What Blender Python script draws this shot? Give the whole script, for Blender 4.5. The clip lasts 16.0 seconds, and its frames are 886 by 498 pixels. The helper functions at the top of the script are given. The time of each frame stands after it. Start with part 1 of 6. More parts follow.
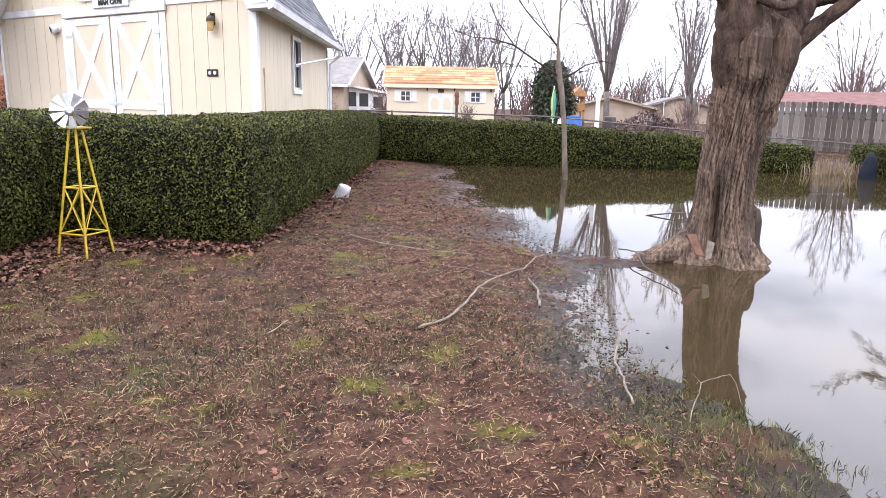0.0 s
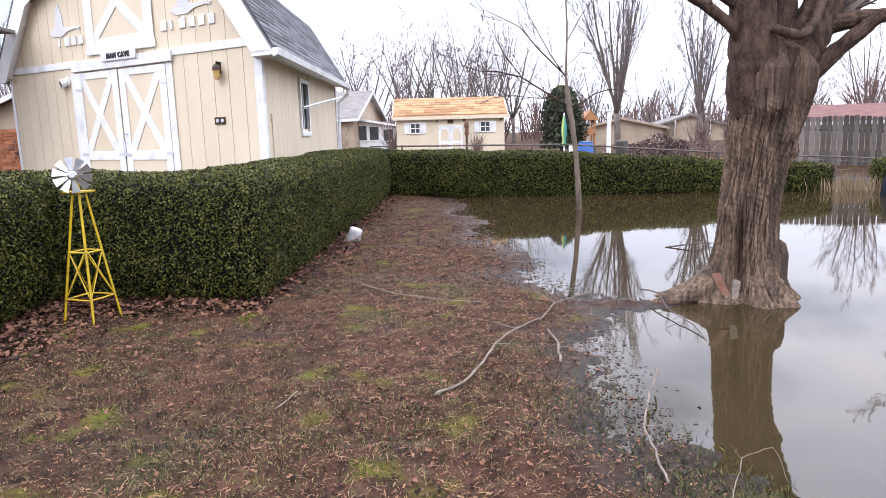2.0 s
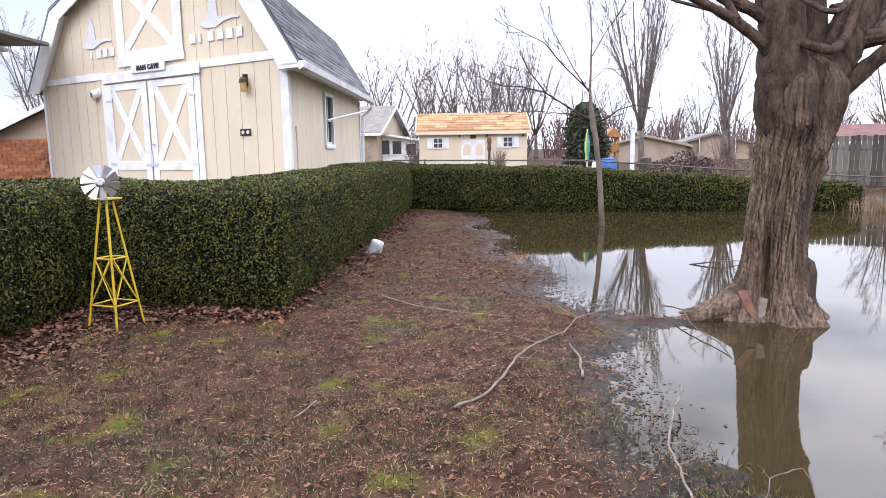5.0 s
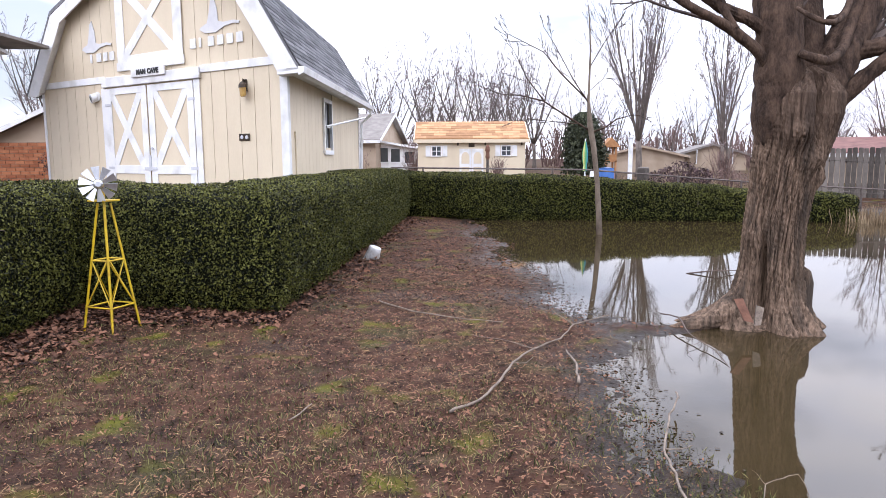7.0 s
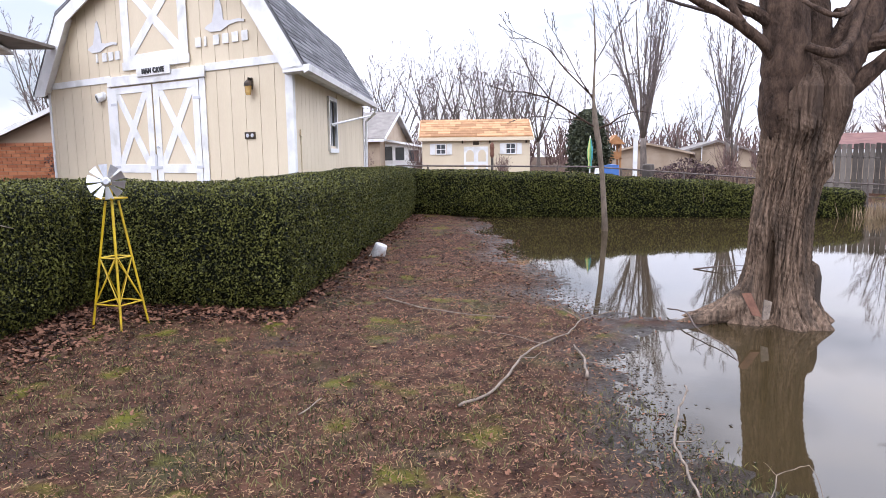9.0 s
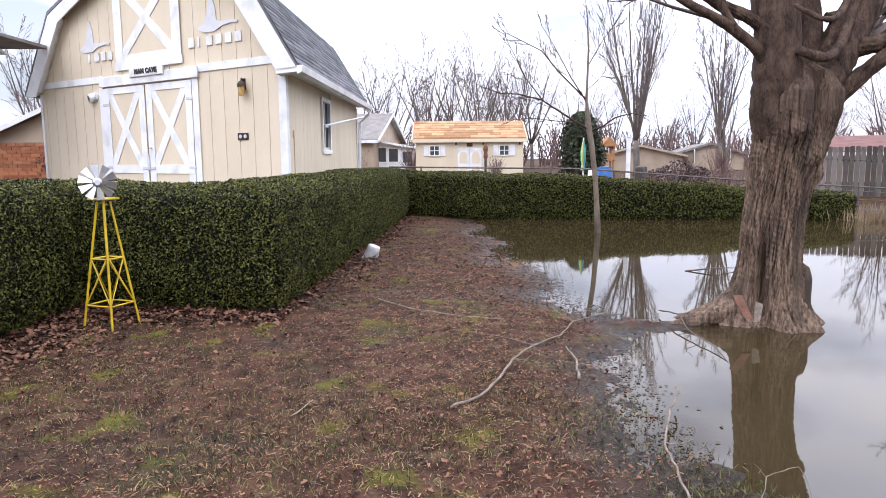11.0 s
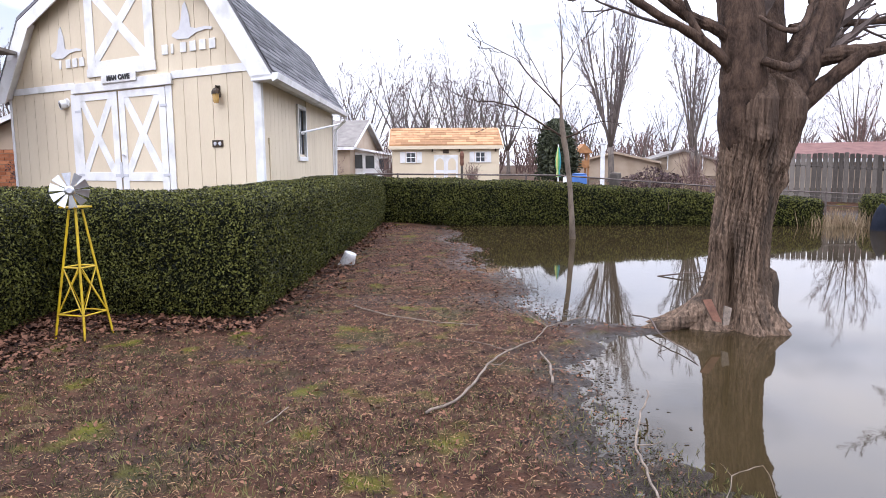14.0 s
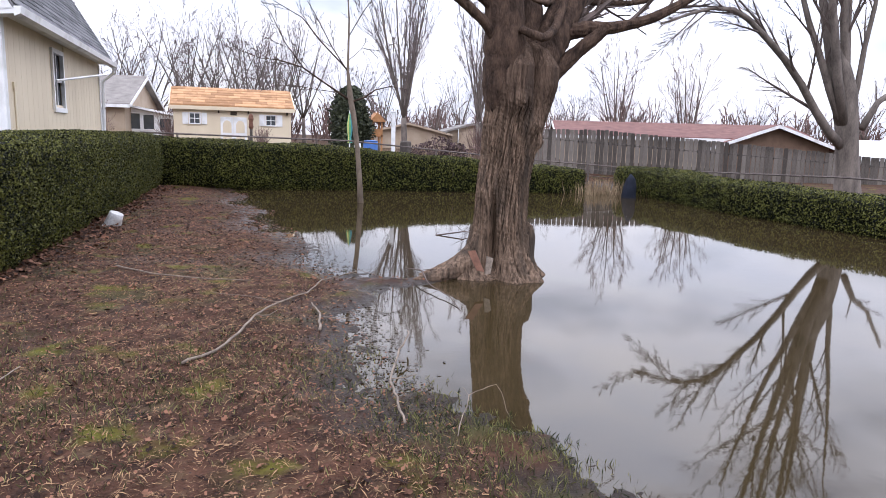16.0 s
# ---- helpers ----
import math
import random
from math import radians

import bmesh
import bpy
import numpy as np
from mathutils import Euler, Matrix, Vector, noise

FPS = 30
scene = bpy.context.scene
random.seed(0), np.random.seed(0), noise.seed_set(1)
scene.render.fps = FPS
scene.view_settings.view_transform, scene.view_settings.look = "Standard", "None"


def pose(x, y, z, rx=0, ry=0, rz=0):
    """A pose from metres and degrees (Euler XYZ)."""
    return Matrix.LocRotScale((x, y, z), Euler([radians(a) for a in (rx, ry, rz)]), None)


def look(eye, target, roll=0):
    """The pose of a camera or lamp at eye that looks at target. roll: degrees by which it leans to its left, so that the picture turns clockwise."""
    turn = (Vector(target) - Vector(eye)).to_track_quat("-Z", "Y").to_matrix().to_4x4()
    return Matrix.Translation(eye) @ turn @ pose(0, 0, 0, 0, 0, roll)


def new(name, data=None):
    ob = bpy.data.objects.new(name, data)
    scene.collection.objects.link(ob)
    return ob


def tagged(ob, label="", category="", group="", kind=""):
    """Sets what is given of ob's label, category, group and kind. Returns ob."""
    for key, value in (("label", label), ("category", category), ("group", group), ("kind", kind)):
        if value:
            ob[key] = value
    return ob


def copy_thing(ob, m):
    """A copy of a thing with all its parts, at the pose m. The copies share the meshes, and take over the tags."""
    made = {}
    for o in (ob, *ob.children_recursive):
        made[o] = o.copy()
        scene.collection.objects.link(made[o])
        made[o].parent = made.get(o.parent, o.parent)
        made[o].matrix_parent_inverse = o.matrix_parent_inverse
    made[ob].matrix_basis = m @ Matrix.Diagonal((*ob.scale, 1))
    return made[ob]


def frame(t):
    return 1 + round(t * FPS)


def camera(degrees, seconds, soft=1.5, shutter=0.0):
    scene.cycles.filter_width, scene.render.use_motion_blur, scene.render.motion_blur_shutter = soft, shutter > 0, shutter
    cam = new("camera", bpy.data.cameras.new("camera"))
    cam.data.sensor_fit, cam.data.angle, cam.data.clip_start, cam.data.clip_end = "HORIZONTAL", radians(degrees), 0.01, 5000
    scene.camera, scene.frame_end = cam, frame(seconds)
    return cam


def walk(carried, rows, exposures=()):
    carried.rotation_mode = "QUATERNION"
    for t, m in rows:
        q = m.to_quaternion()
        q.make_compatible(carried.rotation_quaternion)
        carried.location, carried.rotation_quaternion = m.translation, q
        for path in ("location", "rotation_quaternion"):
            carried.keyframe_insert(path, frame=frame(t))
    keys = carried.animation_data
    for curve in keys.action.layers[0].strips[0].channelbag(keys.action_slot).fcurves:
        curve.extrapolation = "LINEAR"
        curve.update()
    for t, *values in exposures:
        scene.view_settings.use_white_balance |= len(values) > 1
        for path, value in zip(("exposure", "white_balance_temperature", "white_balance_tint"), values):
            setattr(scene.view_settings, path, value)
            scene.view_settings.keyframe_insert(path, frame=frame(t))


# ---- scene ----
cam = camera(65.84, 16.0, soft=0.8)
# seconds, place, then yaw, pitch and roll in degrees
ROWS = [
    (0.0, -0.010, -0.240, 1.515, -2.50, -11.75, -1.02),
    (0.5, 0.055, -0.034, 1.599, -2.39, -7.56, 0.87),
    (1.0, 0.032, 0.055, 1.702, -1.46, -7.89, 1.68),
    (1.5, 0.029, 0.023, 1.711, -1.41, -10.24, 1.66),
    (2.0, 0.027, 0.009, 1.703, -1.14, -9.63, 1.61),
    (2.5, 0.028, 0.014, 1.695, -0.95, -8.82, 1.32),
    (3.0, 0.023, 0.029, 1.695, -0.42, -8.88, 1.04),
    (3.5, 0.024, 0.028, 1.686, 0.20, -8.90, 0.84),
    (4.0, 0.021, 0.034, 1.679, 0.56, -8.63, 0.98),
    (6.5, 0.013, 0.020, 1.652, 0.49, -7.96, 0.77),
    (7.0, 0.014, 0.022, 1.641, 0.34, -7.59, 0.31),
    (7.5, 0.010, 0.013, 1.627, -0.14, -7.38, 0.83),
    (8.0, -0.001, 0.013, 1.626, 0.41, -7.70, 0.37),
    (8.5, -0.005, 0.012, 1.616, 0.45, -7.70, 0.60),
    (9.0, -0.010, 0.014, 1.614, 0.71, -7.69, 0.64),
    (11.5, 0.006, 0.007, 1.618, -0.35, -7.47, 0.26),
    (12.0, 0.016, -0.002, 1.624, -1.31, -7.28, 0.40),
    (12.5, 0.004, 0.005, 1.615, -0.37, -7.05, 0.18),
    (13.0, -0.002, -0.005, 1.613, -0.35, -7.06, 0.08),
    (13.5, 0.010, -0.028, 1.625, -1.33, -7.10, 0.42),
    (14.0, 0.017, -0.041, 1.625, -1.75, -7.05, 0.49),
    (14.5, 0.050, -0.057, 1.612, -4.24, -7.23, -0.01),
    (15.0, 0.065, -0.042, 1.584, -7.26, -6.73, -0.24),
    (15.5, 0.086, -0.063, 1.524, -10.78, -7.14, -1.85),
    (16.0, 0.240, -0.150, 1.467, -18.62, -9.29, -1.62),
]
EXPOSURES = [(t, stops, 6000, 18) for t, stops in ((0.0, -0.38), (0.6, -0.45), (1.5, -0.60), (4.0, -0.64), (8.0, -0.74), (13.0, -0.74), (15.0, -0.80), (16.0, -0.96))]
walk(cam, [(t, pose(x, y, z, 0, 0, yaw) @ pose(0, 0, 0, pitch) @ pose(0, 0, 0, 0, roll) @ pose(0, 0, 0, 90)) for t, x, y, z, yaw, pitch, roll in ROWS], EXPOSURES)

# ---- sky, sun and exposure ----
world = bpy.data.worlds.new("world")
scene.world = world
world.use_nodes = True
wn, wl = world.node_tree.nodes, world.node_tree.links
wn.clear()
SUN_ELEVATION, SUN_BEARING = 38.0, 205.0
sky = wn.new("ShaderNodeTexSky")
sky.sky_type, sky.sun_disc = "NISHITA", False
sky.sun_elevation, sky.sun_rotation = radians(SUN_ELEVATION), radians(SUN_BEARING)
sky_strength = wn.new("ShaderNodeVectorMath")
sky_strength.operation = "SCALE"
sky_strength.inputs[3].default_value = 0.15
wl.new(sky.outputs[0], sky_strength.inputs[0])
coords = wn.new("ShaderNodeTexCoord")
stretch = wn.new("ShaderNodeMapping")
stretch.inputs["Scale"].default_value = (1.0, 1.0, 2.6)
stretch.inputs["Location"].default_value = (1.9, 0.7, 0.4)
stretch.inputs["Rotation"].default_value = (0.0, 0.0, radians(35))
clouds = wn.new("ShaderNodeTexNoise")
clouds.inputs["Scale"].default_value, clouds.inputs["Detail"].default_value = 2.6, 6.0
cover = wn.new("ShaderNodeValToRGB")
cover.color_ramp.elements[0].position, cover.color_ramp.elements[1].position = 0.36, 0.52
cover.color_ramp.elements[0].color = (0.42, 0.42, 0.42, 1)
blend = wn.new("ShaderNodeMix")
blend.data_type = "RGBA"
cloud_tone = wn.new("ShaderNodeValToRGB")
cloud_tone.color_ramp.elements[0].position, cloud_tone.color_ramp.elements[1].position = 0.3, 0.7
cloud_tone.color_ramp.elements[0].color = (0.78, 0.83, 0.92, 1)
cloud_tone.color_ramp.elements[1].color = (1.0, 0.99, 0.98, 1)
fine_clouds = wn.new("ShaderNodeTexNoise")
fine_clouds.inputs["Scale"].default_value, fine_clouds.inputs["Detail"].default_value = 5.0, 8.0
cloud_light = wn.new("ShaderNodeVectorMath")
cloud_light.operation = "SCALE"
height_split = wn.new("ShaderNodeSeparateXYZ")
brighten = wn.new("ShaderNodeMapRange")
brighten.inputs["From Min"].default_value, brighten.inputs["From Max"].default_value = 0.0, 1.0
brighten.inputs["To Min"].default_value, brighten.inputs["To Max"].default_value = 2.4, 8.0
wl.new(coords.outputs["Generated"], height_split.inputs[0])
wl.new(height_split.outputs[2], brighten.inputs[0])
wl.new(brighten.outputs[0], cloud_light.inputs[3])
ground_glow = wn.new("ShaderNodeBackground")
wl.new(coords.outputs["Generated"], stretch.inputs[0])
wl.new(stretch.outputs[0], clouds.inputs[0])
wl.new(stretch.outputs[0], fine_clouds.inputs[0])
wl.new(clouds.outputs[0], cover.inputs[0])
wl.new(fine_clouds.outputs[0], cloud_tone.inputs[0])
wl.new(cloud_tone.outputs[0], cloud_light.inputs[0])
wl.new(cover.outputs[0], blend.inputs[0])
wl.new(sky_strength.outputs[0], blend.inputs[6])
wl.new(cloud_light.outputs[0], blend.inputs[7])
wl.new(blend.outputs[2], ground_glow.inputs[0])
world_out = wn.new("ShaderNodeOutputWorld")
wl.new(ground_glow.outputs[0], world_out.inputs[0])

sun = new("sun", bpy.data.lights.new("sun", "SUN"))
sun.data.energy, sun.data.angle, sun.data.color = 0.8, radians(20), (1.0, 0.95, 0.87)
_e, _b = radians(SUN_ELEVATION), radians(SUN_BEARING)
sun.matrix_world = look((0, 0, 30), (-math.sin(_b) * math.cos(_e), -math.cos(_b) * math.cos(_e), 30 - math.sin(_e)))


# ---- materials ----
def surface(name, low, high, scale=8.0, rough=0.8, bump=0.2, fine=60.0, islands=0.0, pieces=0.0, metallic=0.0, stretch_by=(1, 1, 1), stain=None, stain_scale=1.2, relief=0.01, spec=0.5):
    """Noise-mottled surface: low..high colours at one scale, grain at a finer one, optional stains and piece-to-piece change."""
    m = bpy.data.materials.new(name)
    m.use_nodes = True
    n, l = m.node_tree.nodes, m.node_tree.links
    b = n["Principled BSDF"]
    tc, mp = n.new("ShaderNodeTexCoord"), n.new("ShaderNodeMapping")
    mp.inputs["Scale"].default_value = stretch_by
    l.new(tc.outputs["Object"], mp.inputs[0])
    big, small = n.new("ShaderNodeTexNoise"), n.new("ShaderNodeTexNoise")
    big.inputs["Scale"].default_value, big.inputs["Detail"].default_value = scale, 5.0
    small.inputs["Scale"].default_value, small.inputs["Detail"].default_value = fine, 4.0
    l.new(mp.outputs[0], big.inputs[0])
    l.new(mp.outputs[0], small.inputs[0])
    add = n.new("ShaderNodeMath")
    add.operation = "MULTIPLY_ADD"
    l.new(small.outputs[0], add.inputs[0])
    add.inputs[1].default_value = 0.5
    l.new(big.outputs[0], add.inputs[2])
    value = add.outputs[0]
    if islands or pieces:
        src = n.new("ShaderNodeNewGeometry").outputs["Random Per Island"] if islands else n.new("ShaderNodeObjectInfo").outputs["Random"]
        more = n.new("ShaderNodeMath")
        more.operation = "MULTIPLY_ADD"
        l.new(src, more.inputs[0])
        more.inputs[1].default_value = islands or pieces
        l.new(value, more.inputs[2])
        less = n.new("ShaderNodeMath")
        less.operation = "SUBTRACT"
        l.new(more.outputs[0], less.inputs[0])
        less.inputs[1].default_value = (islands or pieces) / 2
        value = less.outputs[0]
    ramp = n.new("ShaderNodeValToRGB")
    ramp.color_ramp.elements[0].position, ramp.color_ramp.elements[1].position = 0.5, 1.0
    ramp.color_ramp.elements[0].color, ramp.color_ramp.elements[1].color = (*low, 1), (*high, 1)
    l.new(value, ramp.inputs[0])
    colour = ramp.outputs[0]
    if stain:
        st, sr, mx = n.new("ShaderNodeTexNoise"), n.new("ShaderNodeValToRGB"), n.new("ShaderNodeMix")
        st.inputs["Scale"].default_value, st.inputs["Detail"].default_value = stain_scale, 7.0
        sr.color_ramp.elements[0].position, sr.color_ramp.elements[1].position = 0.5, 0.68
        mx.data_type = "RGBA"
        l.new(mp.outputs[0], st.inputs[0])
        l.new(st.outputs[0], sr.inputs[0])
        l.new(sr.outputs[0], mx.inputs[0])
        l.new(colour, mx.inputs[6])
        mx.inputs[7].default_value = (*stain, 1)
        colour = mx.outputs[2]
    l.new(colour, b.inputs["Base Color"])
    b.inputs["Roughness"].default_value, b.inputs["Metallic"].default_value = rough, metallic
    b.inputs["Specular IOR Level"].default_value = spec
    if bump:
        bp = n.new("ShaderNodeBump")
        bp.inputs["Strength"].default_value, bp.inputs["Distance"].default_value = bump, relief
        l.new(add.outputs[0], bp.inputs["Height"])
        l.new(bp.outputs[0], b.inputs["Normal"])
    return m


def ground_material():
    """Winter lawn: wet brown soil and litter, straw, moss and green tufts; darker and glossier mud towards the water's level."""
    m = surface("winter_lawn", (0.013, 0.0060, 0.0037), (0.092, 0.044, 0.027), 5.0, 0.9, 0.9, 70.0, relief=0.02, spec=0.12)
    n, l = m.node_tree.nodes, m.node_tree.links
    b = n["Principled BSDF"]
    base = b.inputs["Base Color"].links[0].from_socket
    tc = n.new("ShaderNodeTexCoord")

    def patch(colour_in, scale, lo, hi, colour, detail=6.0):
        t, r, x = n.new("ShaderNodeTexNoise"), n.new("ShaderNodeValToRGB"), n.new("ShaderNodeMix")
        t.inputs["Scale"].default_value, t.inputs["Detail"].default_value = scale, detail
        r.color_ramp.elements[0].position, r.color_ramp.elements[1].position = lo, hi
        x.data_type = "RGBA"
        l.new(tc.outputs["Object"], t.inputs[0])
        l.new(t.outputs[0], r.inputs[0])
        l.new(r.outputs[0], x.inputs[0])
        l.new(colour_in, x.inputs[6])
        x.inputs[7].default_value = (*colour, 1)
        return x.outputs[2]

    c = patch(base, 9.0, 0.54, 0.70, (0.088, 0.056, 0.031))
    c = patch(c, 1.1, 0.56, 0.72, (0.046, 0.046, 0.016), 9.0)
    c = patch(c, 2.1, 0.575, 0.69, (0.090, 0.088, 0.010), 12.0)
    sep, wet = n.new("ShaderNodeSeparateXYZ"), n.new("ShaderNodeMapRange")
    l.new(tc.outputs["Object"], sep.inputs[0])
    l.new(sep.outputs[2], wet.inputs[0])
    wet.inputs["From Min"].default_value, wet.inputs["From Max"].default_value = 0.042, 0.008
    mud = n.new("ShaderNodeMix")
    mud.data_type = "RGBA"
    l.new(wet.outputs[0], mud.inputs[0])
    l.new(c, mud.inputs[6])
    mud.inputs[7].default_value = (0.024, 0.017, 0.013, 1)
    l.new(mud.outputs[2], b.inputs["Base Color"])
    gloss = n.new("ShaderNodeMapRange")
    l.new(wet.outputs[0], gloss.inputs[0])
    gloss.inputs["To Min"].default_value, gloss.inputs["To Max"].default_value = 0.85, 0.35
    l.new(gloss.outputs[0], b.inputs["Roughness"])
    return m


def water_material():
    m = surface("muddy_water", (0.030, 0.0215, 0.010), (0.042, 0.030, 0.014), 0.6, 0.02, 0.0, 3.0)
    n, l = m.node_tree.nodes, m.node_tree.links
    b = n["Principled BSDF"]
    b.inputs["IOR"].default_value = 1.52
    tc, t, bp = n.new("ShaderNodeTexCoord"), n.new("ShaderNodeTexNoise"), n.new("ShaderNodeBump")
    t.inputs["Scale"].default_value, t.inputs["Detail"].default_value = 20.0, 3.0
    bp.inputs["Strength"].default_value, bp.inputs["Distance"].default_value = 0.014, 0.01
    l.new(tc.outputs["Object"], t.inputs[0])
    l.new(t.outputs[0], bp.inputs["Height"])
    l.new(bp.outputs[0], b.inputs["Normal"])
    return m


def glass_material(name, tone=(0.03, 0.035, 0.04)):
    m = surface(name, tone, tuple(2 * v for v in tone), 2.0, 0.05, 0.0)
    return m


LAWN, WATER = ground_material(), water_material()
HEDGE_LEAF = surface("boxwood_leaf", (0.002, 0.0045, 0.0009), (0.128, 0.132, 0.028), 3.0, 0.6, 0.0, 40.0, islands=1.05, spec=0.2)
# Near-black hedge core: the shade in the gaps between leaves is put into its colour.
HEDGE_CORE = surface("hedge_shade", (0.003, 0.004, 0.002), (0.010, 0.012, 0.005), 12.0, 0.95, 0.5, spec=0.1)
DEAD_LEAF = surface("dead_leaf", (0.016, 0.007, 0.0048), (0.200, 0.098, 0.060), 9.0, 0.8, 0.2, 60.0, islands=1.0, spec=0.2)
STRAW = surface("straw_chip", (0.018, 0.008, 0.005), (0.31, 0.195, 0.105), 9.0, 0.8, 0.0, 60.0, islands=1.0, spec=0.15)
GRASS = surface("grass_blade", (0.018, 0.028, 0.007), (0.170, 0.160, 0.060), 4.0, 0.7, 0.0, 40.0, islands=0.9, spec=0.2)
BARK = surface("maple_bark", (0.020, 0.014, 0.010), (0.31, 0.215, 0.152), 30.0, 0.9, 1.0, 95.0, stretch_by=(1, 1, 0.16), relief=0.03, stain=(0.060, 0.046, 0.036), stain_scale=5.0, spec=0.15)
DARK_BARK = surface("dark_limb_bark", (0.020, 0.013, 0.010), (0.120, 0.078, 0.055), 14.0, 0.9, 1.0, 60.0, stretch_by=(1, 1, 0.4), relief=0.03, spec=0.2)
def darken_above(m, z0, z1, colour):
    """Bark mixed towards a darker colour from a height up, with a ragged border."""
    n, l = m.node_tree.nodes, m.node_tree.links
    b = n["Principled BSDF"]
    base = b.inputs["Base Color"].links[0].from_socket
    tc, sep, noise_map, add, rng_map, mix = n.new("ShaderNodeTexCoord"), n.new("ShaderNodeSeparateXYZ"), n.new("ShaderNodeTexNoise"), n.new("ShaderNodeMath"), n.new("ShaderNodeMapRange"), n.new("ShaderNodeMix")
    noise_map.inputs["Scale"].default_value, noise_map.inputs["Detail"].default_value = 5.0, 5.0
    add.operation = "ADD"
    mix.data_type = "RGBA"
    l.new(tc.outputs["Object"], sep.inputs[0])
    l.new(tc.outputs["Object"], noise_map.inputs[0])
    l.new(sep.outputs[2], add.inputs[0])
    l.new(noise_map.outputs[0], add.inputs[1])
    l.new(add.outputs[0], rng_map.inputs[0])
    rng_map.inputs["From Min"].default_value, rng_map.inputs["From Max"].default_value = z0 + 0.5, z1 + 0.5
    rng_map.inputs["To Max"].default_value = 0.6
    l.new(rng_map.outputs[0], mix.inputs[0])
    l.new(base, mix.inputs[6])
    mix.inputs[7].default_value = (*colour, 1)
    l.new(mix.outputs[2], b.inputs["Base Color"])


darken_above(BARK, 1.55, 2.05, (0.070, 0.046, 0.034))
SAPLING_BARK = surface("young_bark", (0.085, 0.064, 0.046), (0.22, 0.172, 0.130), 8.0, 0.85, 0.4, 60.0, stretch_by=(1, 1, 0.4))
# Lighter and greyer than TWIG: the haze of distance is painted into this colour.
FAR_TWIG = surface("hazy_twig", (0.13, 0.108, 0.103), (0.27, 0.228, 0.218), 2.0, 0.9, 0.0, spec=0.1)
GREY_BARK = surface("grey_bark", (0.070, 0.058, 0.050), (0.21, 0.175, 0.150), 6.0, 0.9, 0.6, 40.0, stretch_by=(1, 1, 0.3))
TWIG = surface("bare_twig", (0.045, 0.034, 0.030), (0.14, 0.105, 0.090), 3.0, 0.9, 0.0)
DEADWOOD = surface("weathered_stick", (0.085, 0.065, 0.050), (0.27, 0.215, 0.168), 14.0, 0.85, 0.5, 80.0)
CREAM = surface("cream_paint", (0.64, 0.545, 0.395), (0.71, 0.615, 0.455), 2.0, 0.6, 0.12, 50.0, pieces=0.15, stretch_by=(1, 1, 0.3))
WHITE = surface("white_paint", (0.74, 0.75, 0.76), (0.84, 0.84, 0.84), 3.0, 0.5, 0.08, 50.0, stain=(0.62, 0.62, 0.60), stain_scale=2.5)
SHINGLE = surface("grey_shingle", (0.055, 0.056, 0.062), (0.17, 0.17, 0.18), 5.0, 0.9, 0.4, 90.0, pieces=0.5)
TAN_SHINGLE = surface("tan_shingle", (0.26, 0.135, 0.060), (0.47, 0.27, 0.135), 4.0, 0.9, 0.3, 60.0, pieces=0.7)
RED_ROOF = surface("red_roof", (0.10, 0.045, 0.038), (0.20, 0.095, 0.080), 3.0, 0.9, 0.3, 50.0)
GREY_ROOF = surface("grey_roof", (0.14, 0.125, 0.115), (0.26, 0.24, 0.22), 3.0, 0.9, 0.3, 50.0)
OLD_BOARD = surface("weathered_board", (0.060, 0.052, 0.046), (0.20, 0.178, 0.158), 4.0, 0.9, 0.4, 60.0, pieces=0.5, stretch_by=(1, 1, 0.2), spec=0.2)
BRICK = surface("orange_brick", (0.26, 0.085, 0.035), (0.42, 0.165, 0.075), 7.0, 0.9, 0.3, 60.0, pieces=0.6)
MORTAR = surface("mortar", (0.24, 0.16, 0.11), (0.34, 0.25, 0.19), 12.0, 0.95, 0.3)
YELLOW = surface("yellow_enamel", (0.46, 0.31, 0.003), (0.58, 0.40, 0.006), 6.0, 0.45, 0.1, 50.0, stain=(0.34, 0.21, 0.01), stain_scale=12.0)
GALV = surface("galvanised_sheet", (0.46, 0.47, 0.50), (0.66, 0.67, 0.70), 10.0, 0.38, 0.1, 60.0, metallic=0.85, islands=0.3)
BLACK = surface("black_paint", (0.012, 0.012, 0.013), (0.03, 0.03, 0.03), 8.0, 0.5, 0.1)
BRONZE = surface("dark_bronze", (0.03, 0.022, 0.015), (0.08, 0.055, 0.035), 12.0, 0.45, 0.1, metallic=0.6)
AMBER = surface("amber_glass", (0.42, 0.25, 0.07), (0.55, 0.36, 0.12), 12.0, 0.2, 0.0)
GREYPAINT = surface("light_grey_paint", (0.50, 0.51, 0.55), (0.60, 0.61, 0.64), 6.0, 0.6, 0.1)
PALE_GREY = surface("pale_grey_paint", (0.58, 0.58, 0.60), (0.68, 0.68, 0.69), 6.0, 0.6, 0.1)
PANE = glass_material("window_glass")
TAN_WALL = surface("tan_siding", (0.34, 0.26, 0.185), (0.45, 0.36, 0.27), 1.5, 0.85, 0.1)
BLUE = surface("blue_plastic", (0.02, 0.09, 0.30), (0.04, 0.13, 0.38), 5.0, 0.5, 0.0)
NAVY = surface("navy_tarp", (0.006, 0.008, 0.014), (0.020, 0.024, 0.038), 5.0, 0.8, 0.3, spec=0.15)
FABRIC_GREEN = surface("green_canvas", (0.10, 0.32, 0.12), (0.16, 0.42, 0.18), 8.0, 0.8, 0.1)
FABRIC_YELLOW = surface("yellow_canvas", (0.52, 0.50, 0.16), (0.64, 0.62, 0.26), 8.0, 0.8, 0.1)
